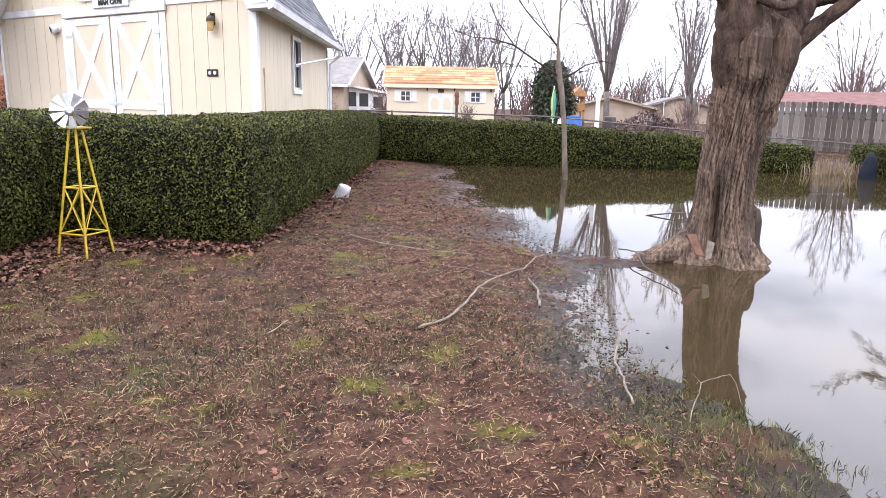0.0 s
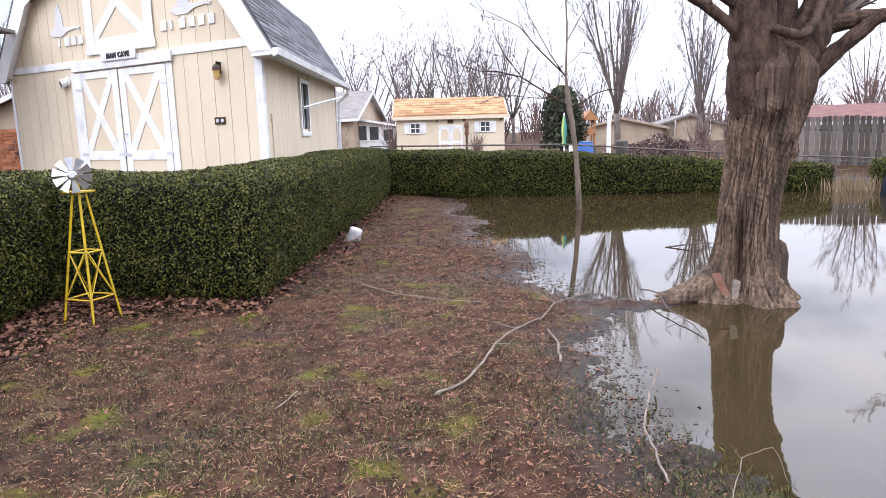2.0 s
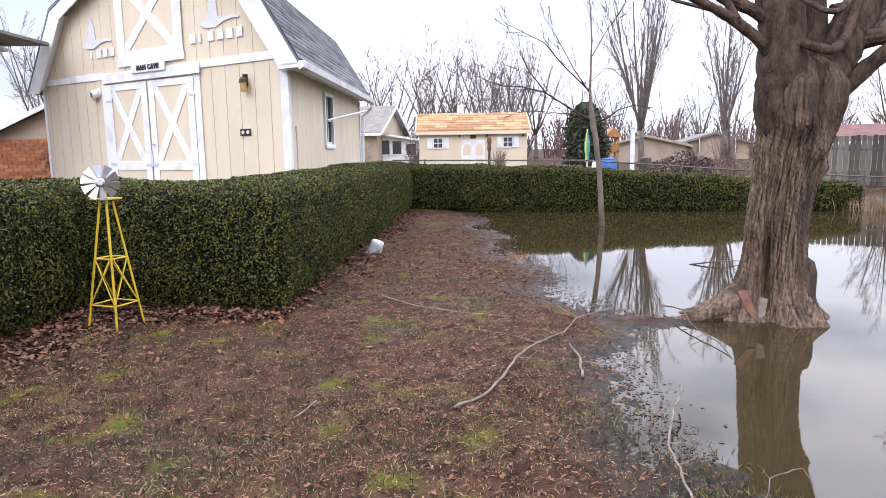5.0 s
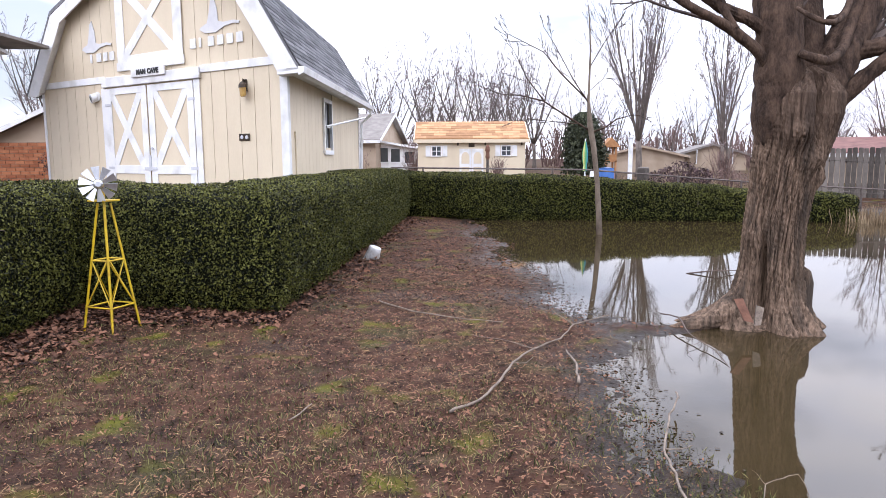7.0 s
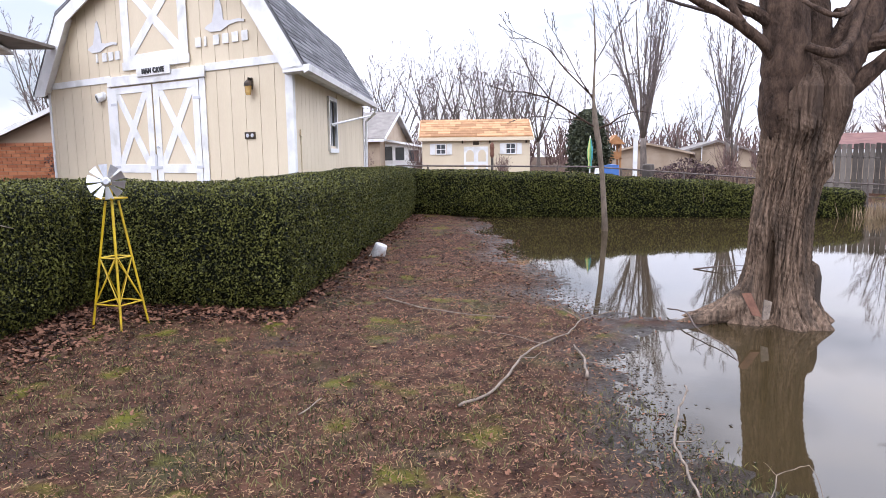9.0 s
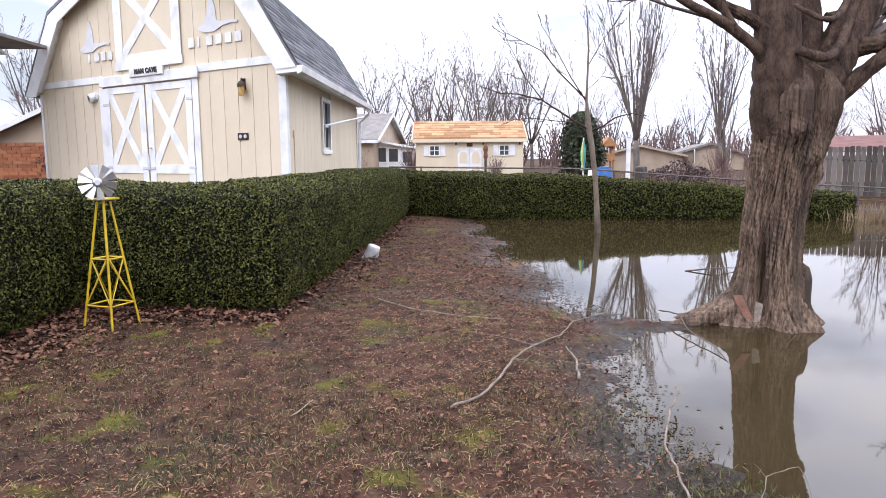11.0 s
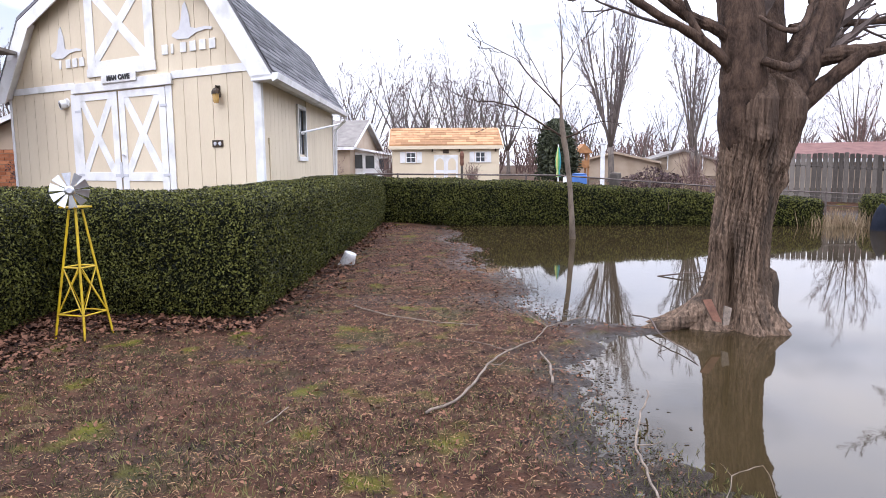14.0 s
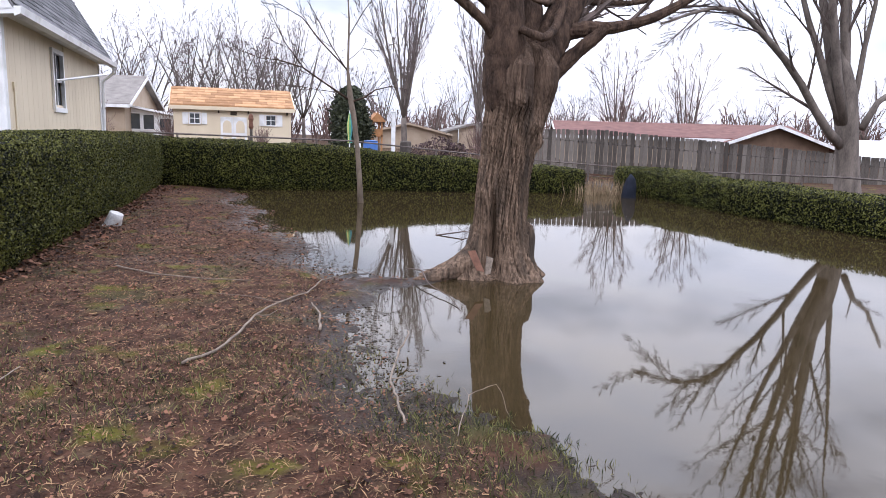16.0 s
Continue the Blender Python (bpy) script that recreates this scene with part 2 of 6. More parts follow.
FABRIC_BLUE = surface("teal_canvas", (0.04, 0.22, 0.26), (0.08, 0.30, 0.34), 8.0, 0.8, 0.1)
EVERGREEN = surface("juniper_needles", (0.012, 0.018, 0.009), (0.060, 0.070, 0.030), 3.0, 0.7, 0.0, 30.0, islands=0.5)
BRUSH = surface("dry_brush", (0.095, 0.058, 0.050), (0.22, 0.145, 0.125), 3.0, 0.9, 0.0, 30.0, islands=0.5)
DARK_BRUSH = surface("dark_brush", (0.030, 0.016, 0.018), (0.105, 0.065, 0.062), 3.0, 0.9, 0.0, 30.0, islands=0.5)
REED = surface("dry_reed", (0.22, 0.15, 0.085), (0.44, 0.33, 0.21), 3.0, 0.9, 0.0, 30.0, islands=0.5)
ROTTEN = surface("red_rotten_wood", (0.10, 0.042, 0.026), (0.19, 0.090, 0.056), 12.0, 0.85, 0.5)
PLASTIC = surface("white_plastic", (0.34, 0.335, 0.33), (0.60, 0.595, 0.59), 18.0, 0.6, 0.3, stain=(0.28, 0.24, 0.20), stain_scale=9.0)
PIPE = surface("rusty_pipe", (0.06, 0.045, 0.040), (0.17, 0.14, 0.125), 9.0, 0.6, 0.1, metallic=0.3)
CEDAR = surface("cedar_wood", (0.34, 0.15, 0.055), (0.48, 0.25, 0.11), 6.0, 0.8, 0.2)


# ---- mesh tools ----
class Mesh:
    """Collects vertices and faces; at(u, v, z) may map local to world places."""

    def __init__(self, at=None):
        self.v, self.f, self.at = [], [], at or (lambda x, y, z: (x, y, z))

    def add(self, verts, faces):
        k = len(self.v)
        self.v += [tuple(self.at(*p)) for p in verts]
        self.f += [tuple(k + i for i in f) for f in faces]
        return self

    def box(self, x0, x1, y0, y1, z0, z1, bevel=0.0):
        if not bevel:
            c = [(x, y, z) for z in (z0, z1) for y in (y0, y1) for x in (x0, x1)]
            return self.add(c, [(0, 2, 3, 1), (4, 5, 7, 6), (0, 1, 5, 4), (2, 6, 7, 3), (0, 4, 6, 2), (1, 3, 7, 5)])
        e = bevel
        ring = lambda z, i: [(x0 + i, y0 + i, z), (x1 - i, y0 + i, z), (x1 - i, y1 - i, z), (x0 + i, y1 - i, z)]
        c = ring(z0, e) + ring(z0 + e, 0) + ring(z1 - e, 0) + ring(z1, e)
        f = [(3, 2, 1, 0), (12, 13, 14, 15)]
        for k in (0, 4, 8):
            f += [(k + i, k + (i + 1) % 4, k + 4 + (i + 1) % 4, k + 4 + i) for i in range(4)]
        return self.add(c, f)

    def prism(self, outline, z0, z1, axis="z"):
        """An outline (2D) drawn out along an axis."""
        put = {"z": lambda a, b, c: (a, b, c), "y": lambda a, b, c: (a, c, b), "x": lambda a, b, c: (c, a, b)}[axis]
        n = len(outline)
        c = [put(a, b, z0) for a, b in outline] + [put(a, b, z1) for a, b in outline]
        return self.add(c, [tuple(range(n))[::-1], tuple(range(n, 2 * n))] + [(i, (i + 1) % n, n + (i + 1) % n, n + i) for i in range(n)])

    def tube(self, pts, radii, sides=8, squash=1.0):
        pts = [Vector(p) for p in pts]
        verts, faces = [], []
        for i, p in enumerate(pts):
            d = (pts[min(i + 1, len(pts) - 1)] - pts[max(i - 1, 0)]).normalized()
            a = d.cross(Vector((0, 0, 1)) if abs(d.z) < 0.9 else Vector((1, 0, 0))).normalized()
            b = d.cross(a)
            for k in range(sides):
                w = 2 * math.pi * k / sides
                verts.append(tuple(p + radii[i] * (a * math.cos(w) + squash * b * math.sin(w))))
        for i in range(len(pts) - 1):
            faces += [(i * sides + k, i * sides + (k + 1) % sides, (i + 1) * sides + (k + 1) % sides, (i + 1) * sides + k) for k in range(sides)]
        n = len(verts)
        faces += [tuple(range(sides))[::-1], tuple(range(n - sides, n))]
        return self.add(verts, faces)

    def bar(self, a, b, width, depth=None):
        return self.tube([a, b], [width / 2 * 1.414] * 2, 4) if depth is None else self.tube([a, b], [width / 2 * 1.414] * 2, 4, depth / width)

    def lathe(self, profile, sides=16, centre=(0, 0, 0)):
        cx, cy, cz = centre
        verts = [(cx + r * math.cos(2 * math.pi * k / sides), cy + r * math.sin(2 * math.pi * k / sides), cz + z) for r, z in profile for k in range(sides)]
        faces = [(i * sides + k, i * sides + (k + 1) % sides, (i + 1) * sides + (k + 1) % sides, (i + 1) * sides + k) for i in range(len(profile) - 1) for k in range(sides)]
        n = len(verts)
        return self.add(verts, faces + [tuple(range(sides))[::-1], tuple(range(n - sides, n))])

    def data(self, name, base=(0, 0, 0), smooth=False):
        me = bpy.data.meshes.new(name)
        me.from_pydata([(x - base[0], y - base[1], z - base[2]) for x, y, z in self.v], [], self.f)
        if smooth:
            me.polygons.foreach_set("use_smooth", [True] * len(me.polygons))
        me.update()
        return me


def thing(name, base, label, category, group="", kind=""):
    ob = new(name)
    ob.empty_display_size = 0.1
    ob.location = base
    return tagged(ob, label, category, group, kind)


def world_base(ob):
    p = Vector((0, 0, 0))
    while ob:
        p, ob = p + ob.location, ob.parent
    return p


def part(name, mesh, material, parent=None, label="", smooth=False):
    """One mesh object, given in world places, under a thing or a part."""
    me = mesh.data(name, world_base(parent) if parent else (0, 0, 0), smooth)
    me.materials.append(material)
    ob = new(name, me)
    ob.parent = parent
    return tagged(ob, label)


def arrays(name, verts, faces, material, parent=None, label="", kind="", smooth=False):
    """One mesh from numpy arrays: verts (n, 3), faces (m, k) all of k corners."""
    me = bpy.data.meshes.new(name)
    b = np.array(world_base(parent) if parent else (0, 0, 0))
    m, k = faces.shape
    me.vertices.add(len(verts))
    me.vertices.foreach_set("co", (verts - b).astype(np.float32).ravel())
    me.loops.add(m * k)
    me.loops.foreach_set("vertex_index", faces.astype(np.int32).ravel())
    me.polygons.add(m)
    me.polygons.foreach_set("loop_start", np.arange(0, m * k, k, dtype=np.int32))
    if smooth:
        me.polygons.foreach_set("use_smooth", np.ones(m, dtype=bool))
    me.update(calc_edges=True)
    me.materials.append(material)
    ob = new(name, me)
    ob.parent = parent
    return tagged(ob, label, kind=kind)


rng = np.random.default_rng(7)


def scattered(template, faces, places, turn, scale):
    """Copies of a small template (k, 3) at places (n, 3), turned by matrices (n, 3, 3) and scaled (n,)."""
    k = len(template)
    v = np.einsum("nij,kj->nki", turn, np.asarray(template, float)) * scale[:, None, None] + places[:, None, :]
    f = (np.asarray(faces)[None] + (np.arange(len(places)) * k)[:, None, None]).reshape(-1, len(faces[0]))
    return v.reshape(-1, 3), f


def turns(normal, spin):
    """Rotation matrices whose third axis is normal (n, 3), turned about it by spin (n,)."""
    z = normal / np.linalg.norm(normal, axis=1, keepdims=True)
    h = np.where(np.abs(z[:, 2:3]) < 0.9, [[0, 0, 1.0]], [[1.0, 0, 0]])
    x = np.cross(h, z)
    x /= np.linalg.norm(x, axis=1, keepdims=True)
    y = np.cross(z, x)
    c, s = np.cos(spin)[:, None], np.sin(spin)[:, None]
    return np.stack([c * x + s * y, -s * x + c * y, z], axis=2)


RIPPLES = [(rng.normal(size=2) * f, rng.uniform(0, 6.28), f ** -0.2) for f in (9.0, 16.0, 24.0, 34.0, 48.0) for _ in range(5)]
WAVES = [(rng.normal(size=2) * f, rng.uniform(0, 6.28), 1.0 / f) for f in (0.35, 0.5, 0.8, 1.2, 1.8, 2.6, 3.9, 5.5, 8.0, 11.0) for _ in range(3)]


def rough_noise(x, y, lowest=0.0):
    """Smooth random field about -1..1, from waves no longer than 1/lowest."""
    total, weight = 0.0, 0.0
    for w, ph, a in WAVES:
        if 1 / a >= lowest:
            total = total + a * np.sin(w[0] * x + w[1] * y + ph)
            weight += a * a
    return total / math.sqrt(weight)


def crumb_noise(x, y):
    """Small clods, about -1..1."""
    return sum(a * np.sin(w[0] * x + w[1] * y + ph) for w, ph, a in RIPPLES) / math.sqrt(sum(a * a for w, ph, a in RIPPLES))


def smooth(a, b, t):
    t = np.clip((t - a) / (b - a), 0, 1)
    return t * t * (3 - 2 * t)


def shore(y):
    """The water's edge: x against y."""
    return np.interp(y, [-60, 1, 2.3, 3.2, 4.2, 5.3, 6.2, 7.0, 8.4, 9.7, 11.4, 14, 17, 18.5], [5.0, 2.2, 1.62, 1.25, 1.22, 1.26, 1.55, 1.50, 1.32, 1.15, 0.99, 0.78, 0.60, 0.4])


def ground_height(x, y):
    s = shore(y)
    bank = 0.055 * smooth(-0.12, 0.85, s - x) - 0.20 * smooth(-0.05, 1.7, x - s)
    bump = 0.016 * rough_noise(x, y, 1.0) * smooth(60, 25, np.hypot(x, y)) * np.where(x > s + 1.2, 0.3, 1.0)
    near_shore = np.exp(-((x - s - 0.25) / 0.6) ** 2)
    z = bank + bump + (0.006 + 0.005 * near_shore) * crumb_noise(x, y) * smooth(30, 16, np.hypot(x, y))
    spit = np.exp(-((x - 2.45) / 0.55) ** 2 - ((y - 6.45) / 0.30) ** 2)
    z = z + 0.085 * spit
    tuft = np.exp(-((x - 1.60) / 0.28) ** 2 - ((y - 2.80) / 0.34) ** 2)
    z = z + 0.055 * tuft * (1 + 0.5 * crumb_noise(x * 0.5, y * 0.5))
    up_left = smooth(-2.2, -5.0, x + 0.08 * (y - 8)) * smooth(8.0, 11.5, y)
    z = z * (1 - up_left) + 0.92 * up_left
    far = smooth(18.6, 27.0, y)
    z = z * (1 - far) + 0.55 * far
    right = smooth(10.9, 13.0, x) * (1 - far)
    return z * (1 - right) + 0.02 * right + 0.12 * right * smooth(14, 18, x)


# ---- ground and water ----
def ground():
    xs = np.concatenate([-np.geomspace(400, 6.2, 34), np.arange(-6.0, -0.6, 0.06), np.arange(-0.6, 2.6, 0.032), np.arange(2.6, 15.0, 0.16), np.geomspace(15.2, 400, 34)])
    ys = np.concatenate([-np.geomspace(300, 2.2, 22), np.arange(-2.0, 2.0, 0.2), np.arange(2.0, 9.0, 0.045), np.arange(9.0, 20.0, 0.12), np.geomspace(20.2, 500, 36)])
    gx, gy = np.meshgrid(xs, ys)
    v = np.stack([gx, gy, ground_height(gx, gy)], axis=2).reshape(-1, 3)
    nx, ny = len(xs), len(ys)
    i = (np.arange(ny - 1)[:, None] * nx + np.arange(nx - 1)[None]).ravel()
    f = np.stack([i, i + 1, i + nx + 1, i + nx], axis=1)
    tagged(arrays("ground", v, f, LAWN, smooth=True), "wet brown winter lawn with moss, leaves and mud", "ground", kind="structure")


def water():
    xs, ys = np.linspace(-0.6, 12.6, 30), np.linspace(-25, 18.4, 60)
    gx, gy = np.meshgrid(xs, ys)
    v = np.stack([gx, gy, 0 * gx], axis=2).reshape(-1, 3)
    i = (np.arange(59)[:, None] * 30 + np.arange(29)[None]).ravel()
    tagged(arrays("water", v, np.stack([i, i + 1, i + 31, i + 30], axis=1), WATER), "still brown flood water mirroring the sky", "water", kind="structure")


ground()
water()


# ---- hedges ----
LEAF = [(-0.5, 0, 0), (0, -0.27, 0.06), (0.5, 0, 0.0), (0, 0.27, 0.06)]
LEAF_FACE = [(0, 1, 2, 3)]


def hedge(name, line, height, width, label, density, size, wild=0.022):
    """A clipped hedge along a line of (x, y); height: a list along it. Core plus small leaves all over."""
    line = [Vector((x, y, 0)) for x, y in line]
    base = line[0]
    root = thing(name, (base.x, base.y, float(ground_height(base.x, base.y))), label, "hedge", "clipped hedges")
    steps = []
    for k in range(len(line) - 1):
        n = max(2, int((line[k + 1] - line[k]).length / 0.25))
        for i in range(n + (k == len(line) - 2)):
            t = i / n
            steps.append((line[k].lerp(line[k + 1], t), height[k] * (1 - t) + height[k + 1] * t))
    rings = []
    shape = [(-0.34, 0.02), (-0.45, 0.11), (-0.5, 0.30), (-0.5, 0.62), (-0.485, 0.88), (-0.42, 0.985), (-0.2, 1.0), (0.2, 1.0), (0.42, 0.985), (0.485, 0.88), (0.5, 0.62), (0.5, 0.30), (0.45, 0.11), (0.34, 0.02)]
    for i, (p, h) in enumerate(steps):
        d = (steps[min(i + 1, len(steps) - 1)][0] - steps[max(i - 1, 0)][0]).normalized()
        side = Vector((d.y, -d.x, 0))
        end = 1.0 if 0 < i < len(steps) - 1 else 0.86
        if 0 < i < len(steps) - 1:
            end = 1 / max(0.6, d.dot((steps[i + 1][0] - p).normalized()))
        g = min(0.0, float(ground_height(p.x, p.y))) - 0.02
        ring = []
        for a, b in shape:
            q = p + side * (a * width * end)
            w = wild * float(rough_noise(q.x * 1.3 + b * 2.1, q.y * 1.3 - b * 1.7 + a, 0.9))
            q = q + side * (w * (1 if a > 0 else -1))
            ring.append((q.x, q.y, g + (h - g) * b * (1.0 if end >= 1.0 else 0.97) + 0.6 * w * b))
        if end > 1.2:
            # a clipped, slightly rounded corner
            ring = [(p.x + (x - p.x) * 0.93, p.y + (y - p.y) * 0.93, z) for x, y, z in ring]
        rings.append(ring)
    n = len(shape)
    v = np.array(rings).reshape(-1, 3)
    f = np.array([(i * n + k, (i + 1) * n + k, (i + 1) * n + k + 1, i * n + k + 1) for i in range(len(rings) - 1) for k in range(n - 1)])
    caps = []
    for start, flip in ((0, 1), ((len(rings) - 1) * n, -1)):
        caps += [(start + k, start + k + 1, start + n - 2 - k, start + n - 1 - k)[::flip] for k in range(n // 2 - 1)]
    f = np.concatenate([f, np.array(caps)])
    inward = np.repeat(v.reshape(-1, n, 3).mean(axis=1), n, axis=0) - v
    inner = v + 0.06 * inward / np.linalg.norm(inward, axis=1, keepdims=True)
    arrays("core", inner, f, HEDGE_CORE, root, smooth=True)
    a, b, c, d = (v[f[:, k]] for k in range(4))
    nrm = np.cross(c - a, d - b)
    area = np.linalg.norm(nrm, axis=1) / 2
    nrm /= np.maximum(area[:, None] * 2, 1e-9)
    pick = rng.choice(len(f), int(area.sum() * density), p=area / area.sum())
    s, t = rng.random(len(pick))[:, None], rng.random(len(pick))[:, None]
    pos = (a[pick] * (1 - s) + b[pick] * s) * (1 - t) + (d[pick] * (1 - s) + c[pick] * s) * t
    up = nrm[pick]
    clump = rough_noise(pos[:, 0] * 3 + pos[:, 2] * 2.2, pos[:, 1] * 3 - pos[:, 2] * 2.6, 0.5)
    pos = pos + up * (0.03 * clump + rng.uniform(-0.05, 0.05, len(pick)))[:, None]
    tilt = up + rng.normal(size=up.shape) * 0.75 + np.array([0, 0, 0.25])
    lv, lf = scattered(LEAF, LEAF_FACE, pos, turns(tilt, rng.uniform(0, 6.28, len(pick))), size * rng.uniform(0.65, 1.3, len(pick)))
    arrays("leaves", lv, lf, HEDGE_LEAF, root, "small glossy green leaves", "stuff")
    return root


hedge("hedge", [(-4.64, 2.3), (-4.60, 7.4)], [1.40, 1.40], 1.5, "dense clipped green boxwood hedge beside the yellow windmill", 5400, 0.031)
hedge("hedge", [(-6.4, 8.20), (-2.22, 7.50), (-1.62, 18.2)], [1.36, 1.335, 1.32], 1.22, "dense clipped green boxwood hedge turning a corner by the lawn", 6000, 0.030, 0.03)
hedge("hedge", [(-1.6, 18.9), (3.5, 18.5), (7.2, 17.9), (10.3, 17.5)], [1.25, 1.12, 0.88, 0.66], 1.1, "clipped green hedge standing in flood water", 2600, 0.045)
hedge("hedge", [(12.3, 17.9), (11.35, 11.5), (11.35, 8.0), (11.6, 1.0)], [0.75, 0.66, 0.60, 0.60], 1.2, "low green hedge along the flooded lawn", 2200, 0.045)


# ---- barn ----
BARN_C = Vector((-2.60, 11.40, 0))
_f, _s = radians(57), radians(1.2)
BARN_U, BARN_V = Vector((-math.sin(_f), math.cos(_f), 0)), Vector((math.sin(_s), math.cos(_s), 0))


def barn_at(u, v, z):
    p = BARN_C + BARN_U * (1.205 * u) + BARN_V * v
    return p.x, p.y, z


BARN_W, BARN_D, BARN_FLOOR, EAVE, KNEE, RIDGE = 6.25, 7.8, 0.90, 3.22, 4.62, 5.70
KNEE_IN, OVER = 0.66, 0.32


def barn_roof_z(u, drop=0.0):
    """The height of the roof's underside over the front, at u."""
    h = BARN_W / 2
    d = abs(u - h)
    if d > h - KNEE_IN:
        return EAVE - 0.02 + (KNEE - EAVE) * (h + 0.12 - d) / (KNEE_IN + 0.12) - drop
    return KNEE + (RIDGE - KNEE) * (1 - d / (h - KNEE_IN)) - drop


def barn():
    root = thing("barn", barn_at(BARN_W / 2, 0, BARN_FLOOR - 0.1), "cream gambrel barn with white trim and double doors", "barn")
    M = lambda: Mesh(barn_at)
    # wall bodies behind the boards
    outline = [(0, BARN_FLOOR - 0.4), (BARN_W, BARN_FLOOR - 0.4), (BARN_W, EAVE), (BARN_W - KNEE_IN, KNEE - 0.05), (BARN_W / 2, RIDGE - 0.05), (KNEE_IN, KNEE - 0.05), (0, EAVE)]
    front = part("front_wall", M().prism(outline, 0.0, 0.10, "y"), CREAM, root)
    part("back_wall", M().prism(outline, BARN_D - 0.1, BARN_D, "y"), CREAM, root)
    side = part("side_wall", M().box(0, 0.10, 0.1, 2.98, BARN_FLOOR - 0.4, EAVE).box(0, 0.1, 3.78, BARN_D - 0.1, BARN_FLOOR - 0.4, EAVE).box(0, 0.1, 2.98, 3.78, BARN_FLOOR - 0.4, 1.86).box(0, 0.1, 2.98, 3.78, 2.82, EAVE), CREAM, root)
    part("side_wall", M().box(BARN_W - 0.1, BARN_W, 0.1, BARN_D - 0.1, BARN_FLOOR - 0.4, EAVE), CREAM, root)
    # siding boards on the front, split by the belt trim
    step = 0.305
    k = 0
    while k * step < BARN_W - 0.02:
        u0, u1 = k * step + 0.004, min((k + 1) * step - 0.004, BARN_W)
        part("siding_board", M().box(u0, u1, -0.022, -0.001, BARN_FLOOR - 0.35, 3.17, 0.004), CREAM, front)
        z0, z1 = barn_roof_z(u0, 0.08), barn_roof_z(u1, 0.08)
        peak = [(BARN_W / 2, barn_roof_z(BARN_W / 2, 0.08))] if u0 < BARN_W / 2 < u1 else []
        part("siding_board", M().prism([(u0, 3.23), (u1, 3.23), (u1, max(z1, 3.27))] + peak + [(u0, max(z0, 3.27))], -0.022, -0.001, "y"), CREAM, front)
        k += 1
    k = 0
    while k * step < BARN_D - 0.05:
        v0, v1 = k * step + 0.003, min((k + 1) * step - 0.003, BARN_D)
        if v1 < 2.9 or v0 > 3.85:
            part("siding_board", M().box(-0.020, -0.001, v0, v1, BARN_FLOOR - 0.35, EAVE - 0.03, 0.004), CREAM, side)
        else:
            part("siding_board", M().box(-0.020, -0.001, v0, v1, BARN_FLOOR - 0.35, 1.75, 0.004), CREAM, side)
        k += 1
    # trims
    part("belt_trim", M().box(-0.03, 1.76, -0.050, -0.024, 3.17, 3.305, 0.005), WHITE, root)
    part("belt_trim", M().box(4.24, BARN_W + 0.03, -0.050, -0.024, 3.17, 3.305, 0.005), WHITE, root)
    for u in (0.0, BARN_W):
        part("corner_trim", M().box(u - 0.03 if u else -0.045, u + 0.1 if not u else u + 0.045, -0.046, -0.024, BARN_FLOOR - 0.35, 3.17, 0.005).box(-0.045 if not u else u + 0.02, -0.022 if not u else u + 0.045, -0.024, 0.10, BARN_FLOOR - 0.35, 2.98, 0.004), WHITE, root)
    part("corner_trim", M().box(-0.045, -0.022, BARN_D - 0.1, BARN_D + 0.03, BARN_FLOOR - 0.35, 2.98, 0.004), WHITE, root)
    # rake boards
    h = BARN_W / 2
    for sgn in (-1, 1):
        e, kn, rd = (h + sgn * (h + OVER), EAVE - 0.20), (h + sgn * (h - KNEE_IN), KNEE), (h, RIDGE)
        ei, kni, rdi = (h + sgn * (h + OVER - 0.37), EAVE - 0.22), (h + sgn * (h - KNEE_IN - 0.30), KNEE - 0.17), (h, RIDGE - 0.24)
        part("rake_board", M().prism([e, kn, kni, ei], -0.30, -0.26, "y"), WHITE, root)
        part("rake_board", M().prism([kn, rd, rdi, kni], -0.30, -0.26, "y"), WHITE, root)
        part("rake_soffit", M().prism([(e[0], e[1] + 0.01), kn, (kni[0], kni[1] + 0.1), (ei[0], ei[1] + 0.1)], -0.26, -0.02, "y"), WHITE, root)
    # roof slabs and shingle courses
    roof = part("roof", M().prism([(h - h - OVER, EAVE - 0.19), (KNEE_IN, KNEE + 0.01), (h, RIDGE + 0.01), (2 * h - KNEE_IN, KNEE + 0.01), (2 * h + OVER, EAVE - 0.19), (2 * h + OVER, EAVE - 0.13), (2 * h - KNEE_IN, KNEE + 0.08), (h, RIDGE + 0.08), (KNEE_IN, KNEE + 0.08), (-OVER, EAVE - 0.13)], -0.31, BARN_D + 0.25, "y"), SHINGLE, root)
    low, high = Vector((-OVER - 0.02, EAVE - 0.125)), Vector((KNEE_IN, KNEE + 0.085))
    courses = 15
    for i in range(courses):
        a, b = low.lerp(high, i / courses), low.lerp(high, (i + 1.15) / courses)
        v, j = -0.32 - (0.25 if i % 2 else 0), 0
        while v < BARN_D + 0.2:
            v0, v1 = max(v, -0.32) + 0.006, min(v + 0.9, BARN_D + 0.26) - 0.006
            if v1 - v0 > 0.1:
                part("shingle", M().prism([(a.x, a.y), (b.x, b.y - 0.008), (b.x, b.y + 0.002), (a.x - 0.006, a.y + 0.016)], v0, v1, "y"), SHINGLE, roof)
            v, j = v + 0.9, j + 1
